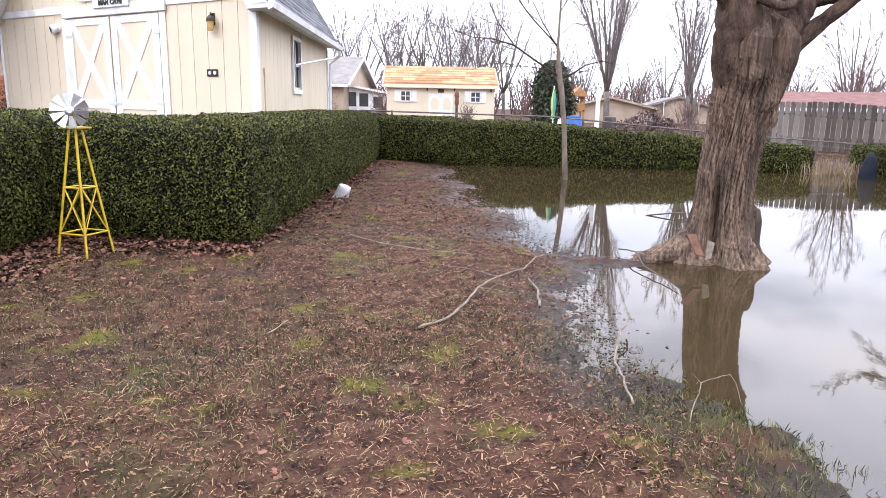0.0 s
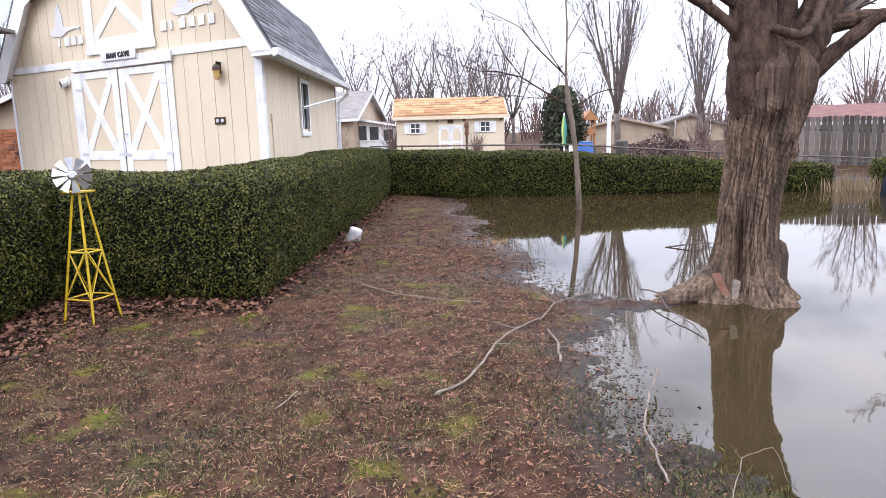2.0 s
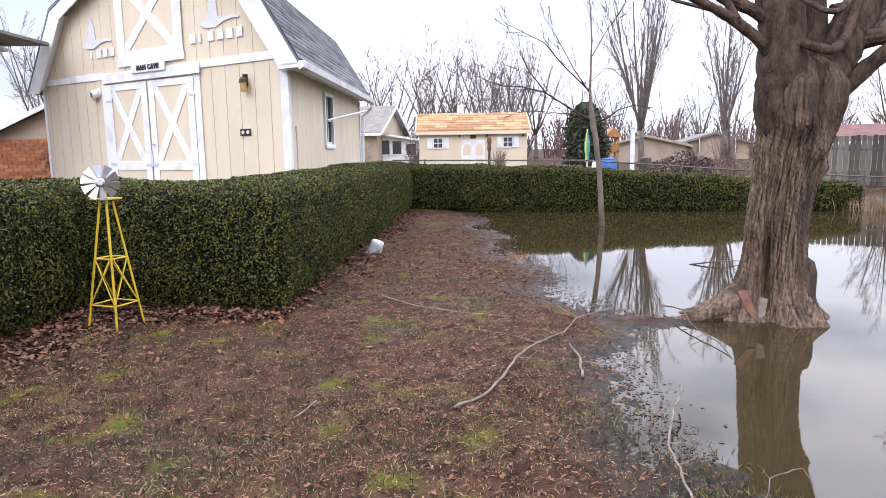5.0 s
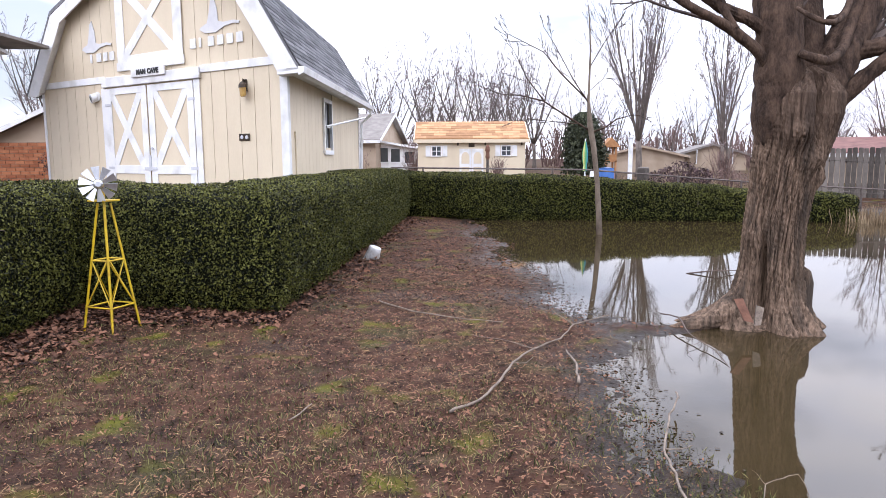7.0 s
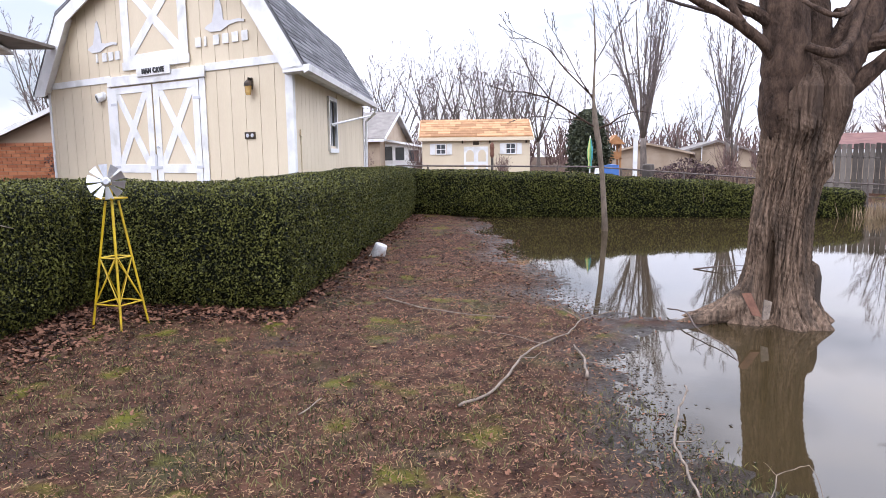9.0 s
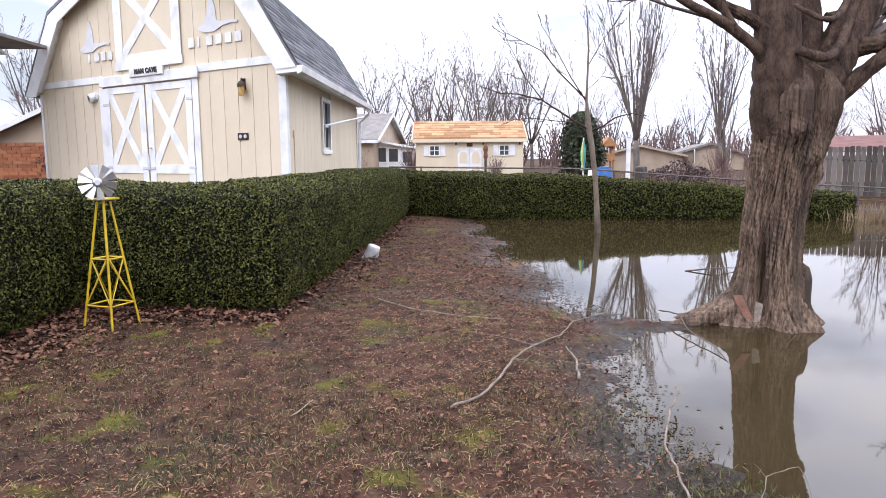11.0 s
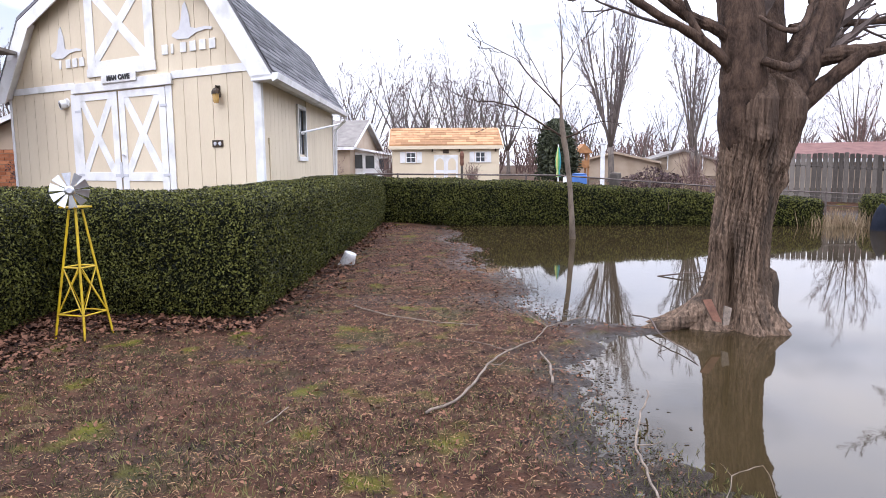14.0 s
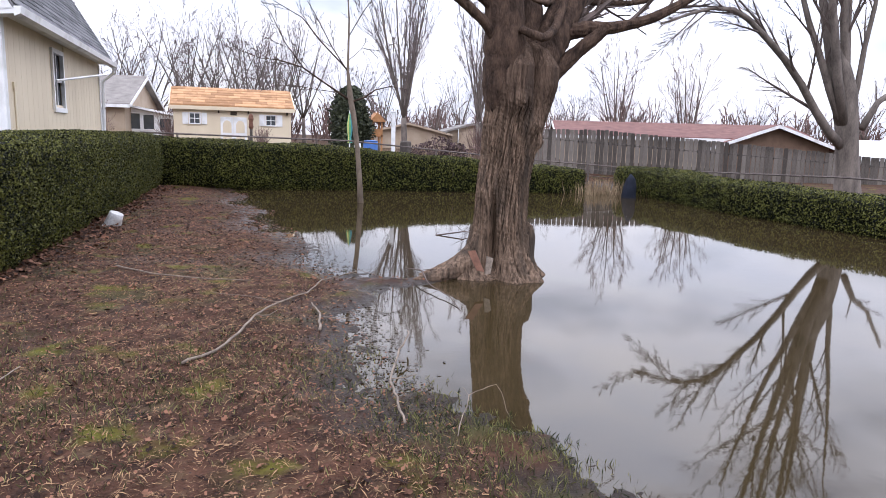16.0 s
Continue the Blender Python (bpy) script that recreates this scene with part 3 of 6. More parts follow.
    # gutter with its downpipe elbow
    part("gutter", M().prism([(-OVER - 0.02, EAVE - 0.30), (-OVER - 0.11, EAVE - 0.27), (-OVER - 0.13, EAVE - 0.17), (-OVER - 0.02, EAVE - 0.17)], -0.36, BARN_D + 0.30, "y"), WHITE, root, "white metal gutter")
    part("eave_return", M().box(-OVER - 0.02, 0.06, -0.30, 0.02, EAVE - 0.26, EAVE - 0.17, 0.006), WHITE, root)
    part("soffit", M().box(-OVER, -0.02, 0.0, BARN_D + 0.2, EAVE - 0.20, EAVE - 0.17), WHITE, root)
    part("downpipe", M().tube([barn_local for barn_local in ((-0.36, BARN_D + 0.1, EAVE - 0.28), (-0.38, BARN_D + 0.1, EAVE - 0.40), (-0.10, BARN_D + 0.08, EAVE - 0.62), (-0.07, BARN_D + 0.06, BARN_FLOOR))], [0.045] * 4, 6), WHITE, root)
    part("eave_pole", M().tube([(-0.05, 3.1, 2.30), (-0.50, 5.9, 2.62)], [0.025, 0.025], 6), WHITE, root)
    # double doors
    for u0, u1 in ((1.93, 3.06), (3.10, 4.22)):
        door = part("barn_door", M().box(u0, u1, -0.050, -0.024, BARN_FLOOR, 3.05), CREAM, root, "cream door with white cross bracing")
        w = 0.15
        for a in (u0, u1 - w):
            part("stile", M().box(a, a + w, -0.075, -0.052, BARN_FLOOR, 3.05, 0.005), WHITE, door)
        for z0 in (BARN_FLOOR, 1.36, 2.92):
            part("rail", M().box(u0 + w, u1 - w, -0.073, -0.052, z0, z0 + (0.13 if z0 > 2 else 0.17), 0.005), WHITE, door)
        for a, b in ((u0 + w, u1 - w), (u1 - w, u0 + w)):
            s = 0.075 if b > a else -0.075
            part("cross_brace", M().prism([(a, 1.53), (a + s * 1.4, 1.53), (b, 2.81), (b, 2.92), (b - s * 1.4, 2.92), (a, 1.66)], -0.071 if b > a else -0.069, -0.052, "y"), WHITE, door)
        for z in (1.45, 2.70):
            part("hinge", M().box(u0 - 0.03 if u0 < 2.5 else u1 - 0.13, u0 + 0.13 if u0 < 2.5 else u1 + 0.03, -0.084, -0.076, z, z + 0.05, 0.003), GREYPAINT, door)
    part("door_jamb", M().box(1.78, 1.92, -0.060, -0.024, BARN_FLOOR - 0.2, 3.07, 0.005), WHITE, root)
    part("door_jamb", M().box(4.23, 4.36, -0.060, -0.024, BARN_FLOOR - 0.2, 3.07, 0.005), WHITE, root)
    part("door_latch", M().box(2.92, 3.24, -0.094, -0.077, 1.44, 1.49, 0.003).box(3.05, 3.11, -0.10, -0.077, 1.42, 1.72, 0.003), GREYPAINT, root)
    part("door_knob", M().lathe([(0.0, 0), (0.03, 0.004), (0.035, 0.02), (0.02, 0.04), (0, 0.045)], 10, (3.0, -0.11, 1.83)), GREYPAINT, root)
    part("door_header", M().box(1.76, 4.30, -0.11, -0.024, 3.075, 3.27, 0.008), WHITE, root)
    # loft door with a cross
    loft = part("loft_door", M().box(2.15, 3.78, -0.045, -0.024, 3.45, 5.05), CREAM, root, "cream loft door with a white cross")
    for a in (2.12, 3.60):
        part("stile", M().box(a, a + 0.21, -0.070, -0.047, 3.47, 5.05, 0.005), WHITE, loft)
    part("rail", M().box(2.10, 3.84, -0.080, -0.047, 3.36, 3.52, 0.005), WHITE, loft)
    part("rail", M().box(2.33, 3.60, -0.068, -0.047, 3.52, 3.64, 0.005), WHITE, loft)
    part("rail", M().box(2.33, 3.60, -0.068, -0.047, 4.92, 5.05, 0.005), WHITE, loft)
    for a, b in ((2.33, 3.60), (3.60, 2.33)):
        s = 0.12 if b > a else -0.12
        part("cross_brace", M().prism([(a, 3.64), (a + s, 3.64), (b, 4.80), (b, 4.92), (b - s, 4.92), (a, 3.76)], -0.066 if b > a else -0.064, -0.047, "y"), WHITE, loft)
    # side window
    win = part("side_window", M().box(-0.05, 0.02, 2.92, 3.00, 1.80, 2.88, 0.004).box(-0.05, 0.02, 3.76, 3.84, 1.80, 2.88, 0.004).box(-0.05, 0.02, 3.00, 3.76, 2.80, 2.88, 0.004).box(-0.06, 0.02, 2.90, 3.86, 1.72, 1.81, 0.004), WHITE, root, "white-framed sash window")
    part("sash", M().box(0.0, 0.03, 3.0, 3.76, 2.29, 2.34).box(0.0, 0.03, 3.36, 3.39, 1.81, 2.80), WHITE, win)
    part("pane", M().box(0.035, 0.04, 3.0, 3.36, 1.81, 2.80), PANE, win)
    part("pane", M().box(0.035, 0.04, 3.39, 3.76, 1.81, 2.80), PANE, win)
    part("conduit", M().tube([(-0.03, 0.45, 2.0), (-0.03, 0.45, 1.2)], [0.012, 0.012], 6).box(-0.05, -0.021, 0.40, 0.50, 1.98, 2.10, 0.004), CREAM, root)
    return root


barn()


def sign_letters(text, at_uz, height, at_v, material, name, label):
    """Raised letters on a white board, on the barn's front."""
    cu = bpy.data.curves.new(name, "FONT")
    cu.body, cu.size, cu.extrude, cu.align_x, cu.align_y = text, height, 0.008, "CENTER", "CENTER"
    cu.space_character = 1.15
    cu.offset = 0.006
    tmp = new(name + "_curve", cu)
    bpy.context.view_layer.update()
    me = bpy.data.meshes.new_from_object(tmp.evaluated_get(bpy.context.evaluated_depsgraph_get()))
    bpy.data.objects.remove(tmp)
    me.materials.append(material)
    return me


def barn_fixtures():
    M = lambda: Mesh(barn_at)
    sign = thing("name_sign", barn_at(2.985, -0.12, 3.2), "white board with bold black letters above the doors", "sign")
    part("board", M().box(2.55, 3.42, -0.15, -0.115, 3.20, 3.375, 0.008), WHITE, sign)
    me = sign_letters("MAN CAVE", None, 0.125, None, BLACK, "letters", "")
    ob = new("letters", me)
    ob.parent = sign
    d = -BARN_U
    n = Vector((-d.y, d.x, 0)) * -1
    m = Matrix((( d.x, 0, n.x), (d.y, 0, n.y), (0, 1, 0))).to_4x4()
    m.translation = Vector(barn_at(2.985, -0.158, 3.287)) - world_base(sign)
    ob.matrix_basis = m
    tagged(ob, "black capital letters")
    # letters that stand for a name and a number: plain bars
    for u0, du, n, z, nm in ((1.95, -0.205, 6, 3.60, "raised_lettering"), (4.62, -0.19, 4, 3.60, "raised_lettering")):
        t = thing(nm, barn_at(u0, -0.03, z), "row of raised white bars on cream siding", "lettering", "gable lettering")
        for i in range(n):
            a = u0 + du * i
            w = 0.05 if (n == 6 and i == 1) or (n == 4 and i == 0) else 0.13
            part("bar", M().box(a - w, a, -0.055, -0.0225, z, z + 0.17, 0.006), WHITE, t)
    for u0, z0 in ((1.72, 3.88), (4.85, 3.86)):
        goose = thing("goose_ornament", barn_at(u0 - 0.4, -0.03, z0), "light grey flat flying-goose cutout on the gable", "ornament", "gable ornaments")
        body = [(0.0, 0.02), (0.12, -0.05), (0.36, -0.06), (0.54, 0.02), (0.74, 0.05), (0.86, 0.03), (0.87, 0.07), (0.74, 0.10), (0.54, 0.09), (0.42, 0.12), (0.40, 0.34), (0.33, 0.56), (0.27, 0.50), (0.22, 0.26), (0.17, 0.11), (0.04, 0.06)]
        part("cutout", M().prism([(u0 - a, z0 + b) for a, b in body], -0.05, -0.0225, "y"), PALE_GREY, goose)
    lamp = thing("wall_lantern", barn_at(0.80, -0.03, 2.85), "dark bronze wall lantern with amber glass", "lantern")
    part("backplate", M().box(0.75, 0.85, -0.04, -0.0225, 2.78, 2.98, 0.006), BRONZE, lamp)
    part("arm", M().tube([(0.80, -0.03, 2.95), (0.80, -0.13, 2.97), (0.80, -0.15, 2.92)], [0.014] * 3, 6), BRONZE, lamp)
    part("cap", M().lathe([(0.085, 0), (0.08, 0.05), (0.045, 0.09), (0.0, 0.11)], 12, (0.80, -0.15, 2.83)), BRONZE, lamp)
    part("glass", M().lathe([(0.045, 0), (0.062, 0.05), (0.07, 0.15)], 12, (0.80, -0.15, 2.68)), AMBER, lamp, "amber glass")
    flood = thing("wall_light", barn_at(4.55, -0.03, 2.90), "round white security light with dark lens", "wall light")
    part("mount", M().tube([(4.50, -0.0225, 2.92), (4.50, -0.06, 2.92)], [0.10, 0.09], 12), WHITE, flood)
    part("head", M().tube([(4.52, -0.05, 2.91), (4.60, -0.17, 2.87)], [0.085, 0.095], 12), WHITE, flood)
    part("lens", M().tube([(4.60, -0.171, 2.87), (4.61, -0.18, 2.865)], [0.06, 0.05], 12), BLACK, flood)
    box = thing("outlet_box", barn_at(0.85, -0.03, 1.98), "small brown double outlet box", "outlet")
    part("plate", M().box(0.74, 0.96, -0.045, -0.0225, 1.95, 2.07, 0.006), BRONZE, box)
    for a in (0.80, 0.90):
        part("cover", M().tube([(a, -0.046, 2.01), (a, -0.06, 2.01)], [0.035, 0.03], 10), GREYPAINT, box)


barn_fixtures()


# ---- windmill ornament ----
def windmill():
    cx, cy, g = -3.18, 6.38, 0.05
    root = thing("garden_windmill", (cx, cy, g), "yellow garden windmill with galvanised blades before the hedge", "windmill")
    foot, top, zt = 0.172, 0.038, 1.21
    yaw = radians(71)
    def corner(i, t):
        r = (foot * (1 - t) + top * t) * 1.414
        a = yaw + math.pi / 4 + i * math.pi / 2
        return cx + r * math.cos(a), cy + r * math.sin(a), g - 0.02 + zt * t
    for i in range(4):
        part("leg", Mesh().bar(corner(i, 0), corner(i, 1), 0.017), YELLOW, root)
    for t in (0.20, 0.56):
        for i in range(4):
            part("girt", Mesh().bar(corner(i, t), corner((i + 1) % 4, t), 0.012), YELLOW, root)
    for t0, t1 in ((0.20, 0.56),):
        for i in range(4):
            part("brace", Mesh().bar(corner(i, t0), corner((i + 1) % 4, t1), 0.009), YELLOW, root)
            part("brace", Mesh().bar(corner((i + 1) % 4, t0), corner(i, t1), 0.009), YELLOW, root)
    part("centre_pole", Mesh().tube([(cx, cy, g + 0.68), (cx, cy, g + 1.36)], [0.013, 0.013], 8), YELLOW, root)
    c, s = math.cos(yaw), math.sin(yaw)
    spin = lambda x, y, z: (cx + c * x - s * y, cy + s * x + c * y, z)
    part("platform", Mesh(spin).box(-0.10, 0.10, -0.095, 0.095, g + zt - 0.004, g + zt + 0.012, 0.003), YELLOW, root)
    hub = Vector((cx + 0.02, cy - 0.12, g + 1.37))
    f = Vector((0.42, -0.90, 0.05)).normalized()
    a = f.cross(Vector((0, 0, 1))).normalized()
    b = a.cross(f)
    part("shaft", Mesh().tube([hub - f * 0.16, hub + f * 0.04], [0.02, 0.02], 8), GALV, root)
    wheel = part("hub", Mesh().tube([hub - f * 0.012, hub + f * 0.03, hub + f * 0.05], [0.042, 0.042, 0.025], 12), GALV, root)
    for i in range(10):
        w = 2 * math.pi * i / 10 + 0.2
        d = a * math.cos(w) + b * math.sin(w)
        e = f.cross(d)
        tw = (e * 0.92 + f * 0.38).normalized()
        p = [hub + d * 0.045 - tw * 0.013, hub + d * 0.045 + tw * 0.013, hub + d * 0.160 + tw * 0.040, hub + d * 0.160 - tw * 0.040]
        off = tw.cross(d).normalized() * 0.0025
        part("blade", Mesh().add([tuple(q - off) for q in p] + [tuple(q + off) for q in p], [(0, 1, 2, 3), (7, 6, 5, 4), (0, 4, 5, 1), (1, 5, 6, 2), (2, 6, 7, 3), (3, 7, 4, 0)]), GALV, wheel)


windmill()


# ---- trees ----
def branch_line(p, d, length, r0, r1, n, wob, lift, rnd):
    pts, radii = [Vector(p)], [r0]
    d = Vector(d).normalized()
    for i in range(n):
        d = (d + Vector((rnd.uniform(-wob, wob), rnd.uniform(-wob, wob), rnd.uniform(-wob, wob) + lift))).normalized()
        pts.append(pts[-1] + d * (length / n))
        radii.append(r0 + (r1 - r0) * (i + 1) / n)
    return pts, radii


def sprout(mesh, pts, radii, depth, rnd, spread, count, ratio, lift, tip, start=0.25):
    """Branches of branches along a limb, into one mesh of twigs."""
    length = sum((pts[i + 1] - pts[i]).length for i in range(len(pts) - 1))
    for k in range(count):
        t = start + (1 - start) * (k + rnd.random()) / count
        i = min(int(t * (len(pts) - 1)), len(pts) - 2)
        u = t * (len(pts) - 1) - i
        p, r = pts[i].lerp(pts[i + 1], u), radii[i] + (radii[i + 1] - radii[i]) * u
        d = (pts[i + 1] - pts[i]).normalized()
        a = d.cross(Vector((rnd.uniform(-1, 1), rnd.uniform(-1, 1), rnd.uniform(-1, 1)))).normalized()
        d = (d + a * spread * rnd.uniform(0.7, 1.3)).normalized()
        ln = length * ratio * (1.15 - 0.6 * t) * rnd.uniform(0.7, 1.2)
        q, s = branch_line(p, d, ln, max(r * 0.45, tip), max(r * 0.10, tip * 0.6), 3 if depth else 2, 0.11, lift, rnd)
        mesh.tube(q, s, 4 if depth else 3)
        if depth:
            sprout(mesh, q, s, depth - 1, rnd, spread, max(2, count - 2), ratio * 0.95, lift, tip)


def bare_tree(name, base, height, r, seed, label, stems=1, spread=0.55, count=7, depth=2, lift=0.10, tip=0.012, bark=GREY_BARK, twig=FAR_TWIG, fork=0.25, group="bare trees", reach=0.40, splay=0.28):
    rnd = random.Random(seed)
    root = thing(name, base, label, "tree", group)
    trunk, crown = Mesh(), Mesh()
    b = Vector(base) - Vector((0, 0, 0.1))
    pts, radii = branch_line(b, (rnd.uniform(-0.05, 0.05), 0, 1), height * fork, r, r * 0.8, 4, 0.04, 0.1, rnd)
    radii[0] *= 1.35
    trunk.tube(pts, radii, 9)
    for k in range(stems):
        a = 2 * math.pi * (k + rnd.random() * 0.5) / stems
        d = Vector((math.cos(a) * (splay if stems > 1 else 0.04), math.sin(a) * (splay if stems > 1 else 0.04), 1))
        q, s = branch_line(pts[-1] - Vector((0, 0, 0.05)), d, height * (1 - fork) * rnd.uniform(0.85, 1.05), r * (0.8 if stems == 1 else 0.46), tip, 7, 0.07, 0.05, rnd)
        trunk.tube(q, s, 7)
        sprout(crown, q, s, depth, rnd, spread, count, reach, lift, tip, 0.08)
    part("trunk", trunk, bark, root, smooth=True)
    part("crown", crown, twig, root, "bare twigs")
    return root


def big_maple():
    bx, by = 3.24, 6.62
    root = thing("maple_tree", (bx, by, -0.05), "thick old forked tree with furrowed bark in flood water", "tree")
    # trunk with root flare, fluted bark
    levels = [(-0.12, 3.158, 0.495), (0.0, 3.158, 0.423), (0.1, 3.148, 0.36), (0.25, 3.148, 0.31), (0.47, 3.158, 0.284), (0.75, 3.168, 0.27), (1.02, 3.178, 0.268), (1.3, 3.218, 0.275), (1.57, 3.263, 0.308), (1.8, 3.313, 0.334), (2.02, 3.323, 0.387), (2.2, 3.333, 0.385), (2.38, 3.343, 0.27), (2.46, 3.343, 0.12)]
    zs = np.interp(np.linspace(0, len(levels) - 1, 400), np.arange(len(levels)), [l[0] for l in levels])
    cx = np.interp(zs, [l[0] for l in levels], [l[1] for l in levels])
    rr = np.interp(zs, [l[0] for l in levels], [l[2] for l in levels])
    n = 460
    w = np.linspace(0, 2 * math.pi, n, endpoint=False)
    W, Z = np.meshgrid(w, zs)
    R = rr[:, None] * np.ones_like(W)
    flare = np.clip(0.62 - Z, 0, 0.8)
    R = R * (1 + flare * (0.26 * np.cos(5 * W + 0.5) + 0.20 * np.cos(9 * W + 2.1 + 0.8 * Z)))
    lobe = lambda a, w: np.exp(-(np.angle(np.exp(1j * (W - a))) / w) ** 2)
    R = R + 0.11 * lobe(3.40, 0.26) * smooth(0.62, 0.05, Z) + 0.12 * lobe(5.35, 0.40) * smooth(0.45, 0.0, Z)
    # furrowed plates: wandering vertical ridges broken by cross cracks
    wander = 0.9 * np.sin(2.1 * Z + 2 * W) + 0.6 * np.sin(5.3 * Z - 3 * W + 1.0) + 0.35 * np.sin(11.7 * Z + 5 * W)
    ridge = 1 - np.abs(np.sin(13 * W + wander))
    second = 1 - np.abs(np.sin(23 * W - 1.3 * wander + 2.2 * np.sin(3.3 * Z)))
    third = 1 - np.abs(np.sin(37 * W + 1.7 * wander - 1.6 * np.sin(6.1 * Z + 3 * W)))
    crack = np.abs(np.sin(21 * Z + 5 * np.sin(7 * W) + 4 * np.sin(19 * W + 2 * Z)))
    rough = np.sin(61 * W + 43 * Z + 3 * wander) * np.sin(47 * W - 71 * Z)
    smoother = 1 - 0.60 * smooth(1.75, 2.15, Z)
    R = R - smoother * (0.034 * ridge ** 2.6 + 0.022 * second ** 2.4 + 0.014 * third ** 2.2 + 0.010 * (1 - crack) ** 3 - 0.005 * rough)
    R = R + 0.015
    # dark hollow slot at the foot on the lawn's side, burls and the cleft below the fork
    hollow = np.exp(-((np.angle(np.exp(1j * (W - 3.97)))) / (0.12 + 0.12 * smooth(0.6, 0.2, Z))) ** 2) * smooth(1.0, 0.45, Z) * smooth(-0.05, 0.12, Z)
    R = np.maximum(R - 0.34 * hollow, 0.07)
    for aw, az, size, s in ((5.05, 1.60, 0.05, 0.09), (4.35, 1.84, 0.075, 0.11), (5.6, 1.42, 0.05, 0.08), (3.6, 0.9, 0.04, 0.12)):
        R = R + size * np.exp(-(np.angle(np.exp(1j * (W - aw))) * 0.33 / s) ** 2 - ((Z - az) / s) ** 2)
    cleft = np.exp(-(np.angle(np.exp(1j * (W - 4.85))) / 0.16) ** 2) * smooth(1.6, 2.2, Z)
    R = R - 0.17 * cleft
    V = np.stack([cx[:, None] + R * np.cos(W), by + R * np.sin(W), Z], axis=2).reshape(-1, 3)
    i = np.arange(len(zs) - 1)[:, None] * n
    k = np.arange(n)[None]
    F = np.stack([i + k, i + (k + 1) % n, i + n + (k + 1) % n, i + n + k], axis=2).reshape(-1, 4)
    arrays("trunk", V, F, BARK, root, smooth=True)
    rnd = random.Random(11)
    twigs = Mesh()

    def limb(pts, radii, more=0, depth=2, name="limb"):
        pts = [Vector(p) for p in pts]
        # finer, slightly knotty limb
        fp, fr = [], []
        for a in range(len(pts) - 1):
            p0, p1, p2, p3 = pts[max(a - 1, 0)], pts[a], pts[a + 1], pts[min(a + 2, len(pts) - 1)]
            for j in range(9):
                t = j / 9
                q = 0.5 * ((2 * p1) + (p2 - p0) * t + (2 * p0 - 5 * p1 + 4 * p2 - p3) * t * t + (3 * p1 - p0 - 3 * p2 + p3) * t * t * t)
                fp.append(q)
                fr.append((radii[a] * (1 - t) + radii[a + 1] * t) * rnd.uniform(0.97, 1.04))
        fp.append(pts[-1])
        fr.append(radii[-1])
        m = Mesh()
        sides = 36 if fr[0] > 0.06 else 16
        m.tube(fp, fr, sides)
        # shallow furrows and knots along the limb
        for i, (p, r) in enumerate(zip(fp, fr)):
            for k in range(sides):
                w = 2 * math.pi * k / sides
                s = 0.10 * abs(math.sin(4.5 * w + 0.5 * math.sin(0.55 * i) + 0.2 * i)) + 0.05 * math.sin(11 * w - 0.9 * i) + 0.06 * math.sin(2 * w + 0.35 * i + 7 * r)
                q = Vector(m.v[i * sides + k])
                m.v[i * sides + k] = tuple(p + (q - p) * (0.95 + s * min(1.0, 0.10 / r)))
        part(name, m, DARK_BARK if name == "limb" else BARK, root, smooth=True)
        if more:
            sprout(twigs, fp, fr, depth, rnd, 0.65, more, 0.34, 0.03, 0.009, 0.35)

    limb([(3.15, 6.62, 1.75), (3.12, 6.56, 2.05), (3.09, 6.52, 2.45), (3.05, 6.52, 2.95), (2.98, 6.6, 3.6), (2.9, 6.7, 4.8), (2.7, 6.9, 6.5)], [0.18, 0.225, 0.215, 0.205, 0.18, 0.13, 0.06], 8)
    limb([(3.38, 6.66, 1.85), (3.44, 6.62, 2.10), (3.60, 6.62, 2.38), (3.78, 6.68, 2.70), (3.98, 6.75, 3.05), (4.35, 6.9, 3.7), (5.2, 7.2, 5.0)], [0.17, 0.215, 0.20, 0.185, 0.16, 0.12, 0.05], 8)
    limb([(3.36, 6.80, 1.85), (3.40, 6.82, 2.3), (3.44, 6.86, 2.8), (3.46, 6.92, 3.2), (3.46, 7.0, 4.0), (3.5, 7.2, 5.6), (3.4, 7.4, 7.2)], [0.27, 0.25, 0.21, 0.17, 0.12, 0.09, 0.04], 7)
    limb([(3.0, 6.5, 2.40), (2.82, 6.42, 2.60), (2.50, 6.35, 2.80), (2.15, 6.28, 2.96), (1.75, 6.2, 3.20), (1.1, 6.1, 3.75), (0.3, 5.9, 4.3)], [0.058, 0.050, 0.043, 0.038, 0.034, 0.025, 0.014], 6)
    limb([(2.98, 6.5, 2.72), (2.80, 6.48, 2.86), (2.50, 6.46, 2.98), (2.20, 6.4, 3.16), (1.7, 6.3, 3.6), (1.1, 6.2, 4.4)], [0.066, 0.055, 0.046, 0.038, 0.028, 0.015], 5)
    limb([(2.60, 6.36, 2.76), (2.48, 6.42, 3.0), (2.30, 6.5, 3.3), (2.1, 6.5, 3.8)], [0.04, 0.035, 0.028, 0.015], 3, 1)
    limb([(3.42, 6.64, 1.90), (3.66, 6.58, 2.14), (3.86, 6.52, 2.34), (4.05, 6.45, 2.52), (4.19, 6.42, 2.66), (4.20, 6.41, 2.70)], [0.07, 0.085, 0.075, 0.068, 0.06, 0.04])
    limb([(3.78, 6.6, 2.58), (4.0, 6.5, 2.63), (4.3, 6.4, 2.66), (4.7, 6.3, 2.78), (5.3, 6.2, 3.1), (6.2, 6.0, 3.5)], [0.09, 0.075, 0.06, 0.05, 0.035, 0.02], 6)
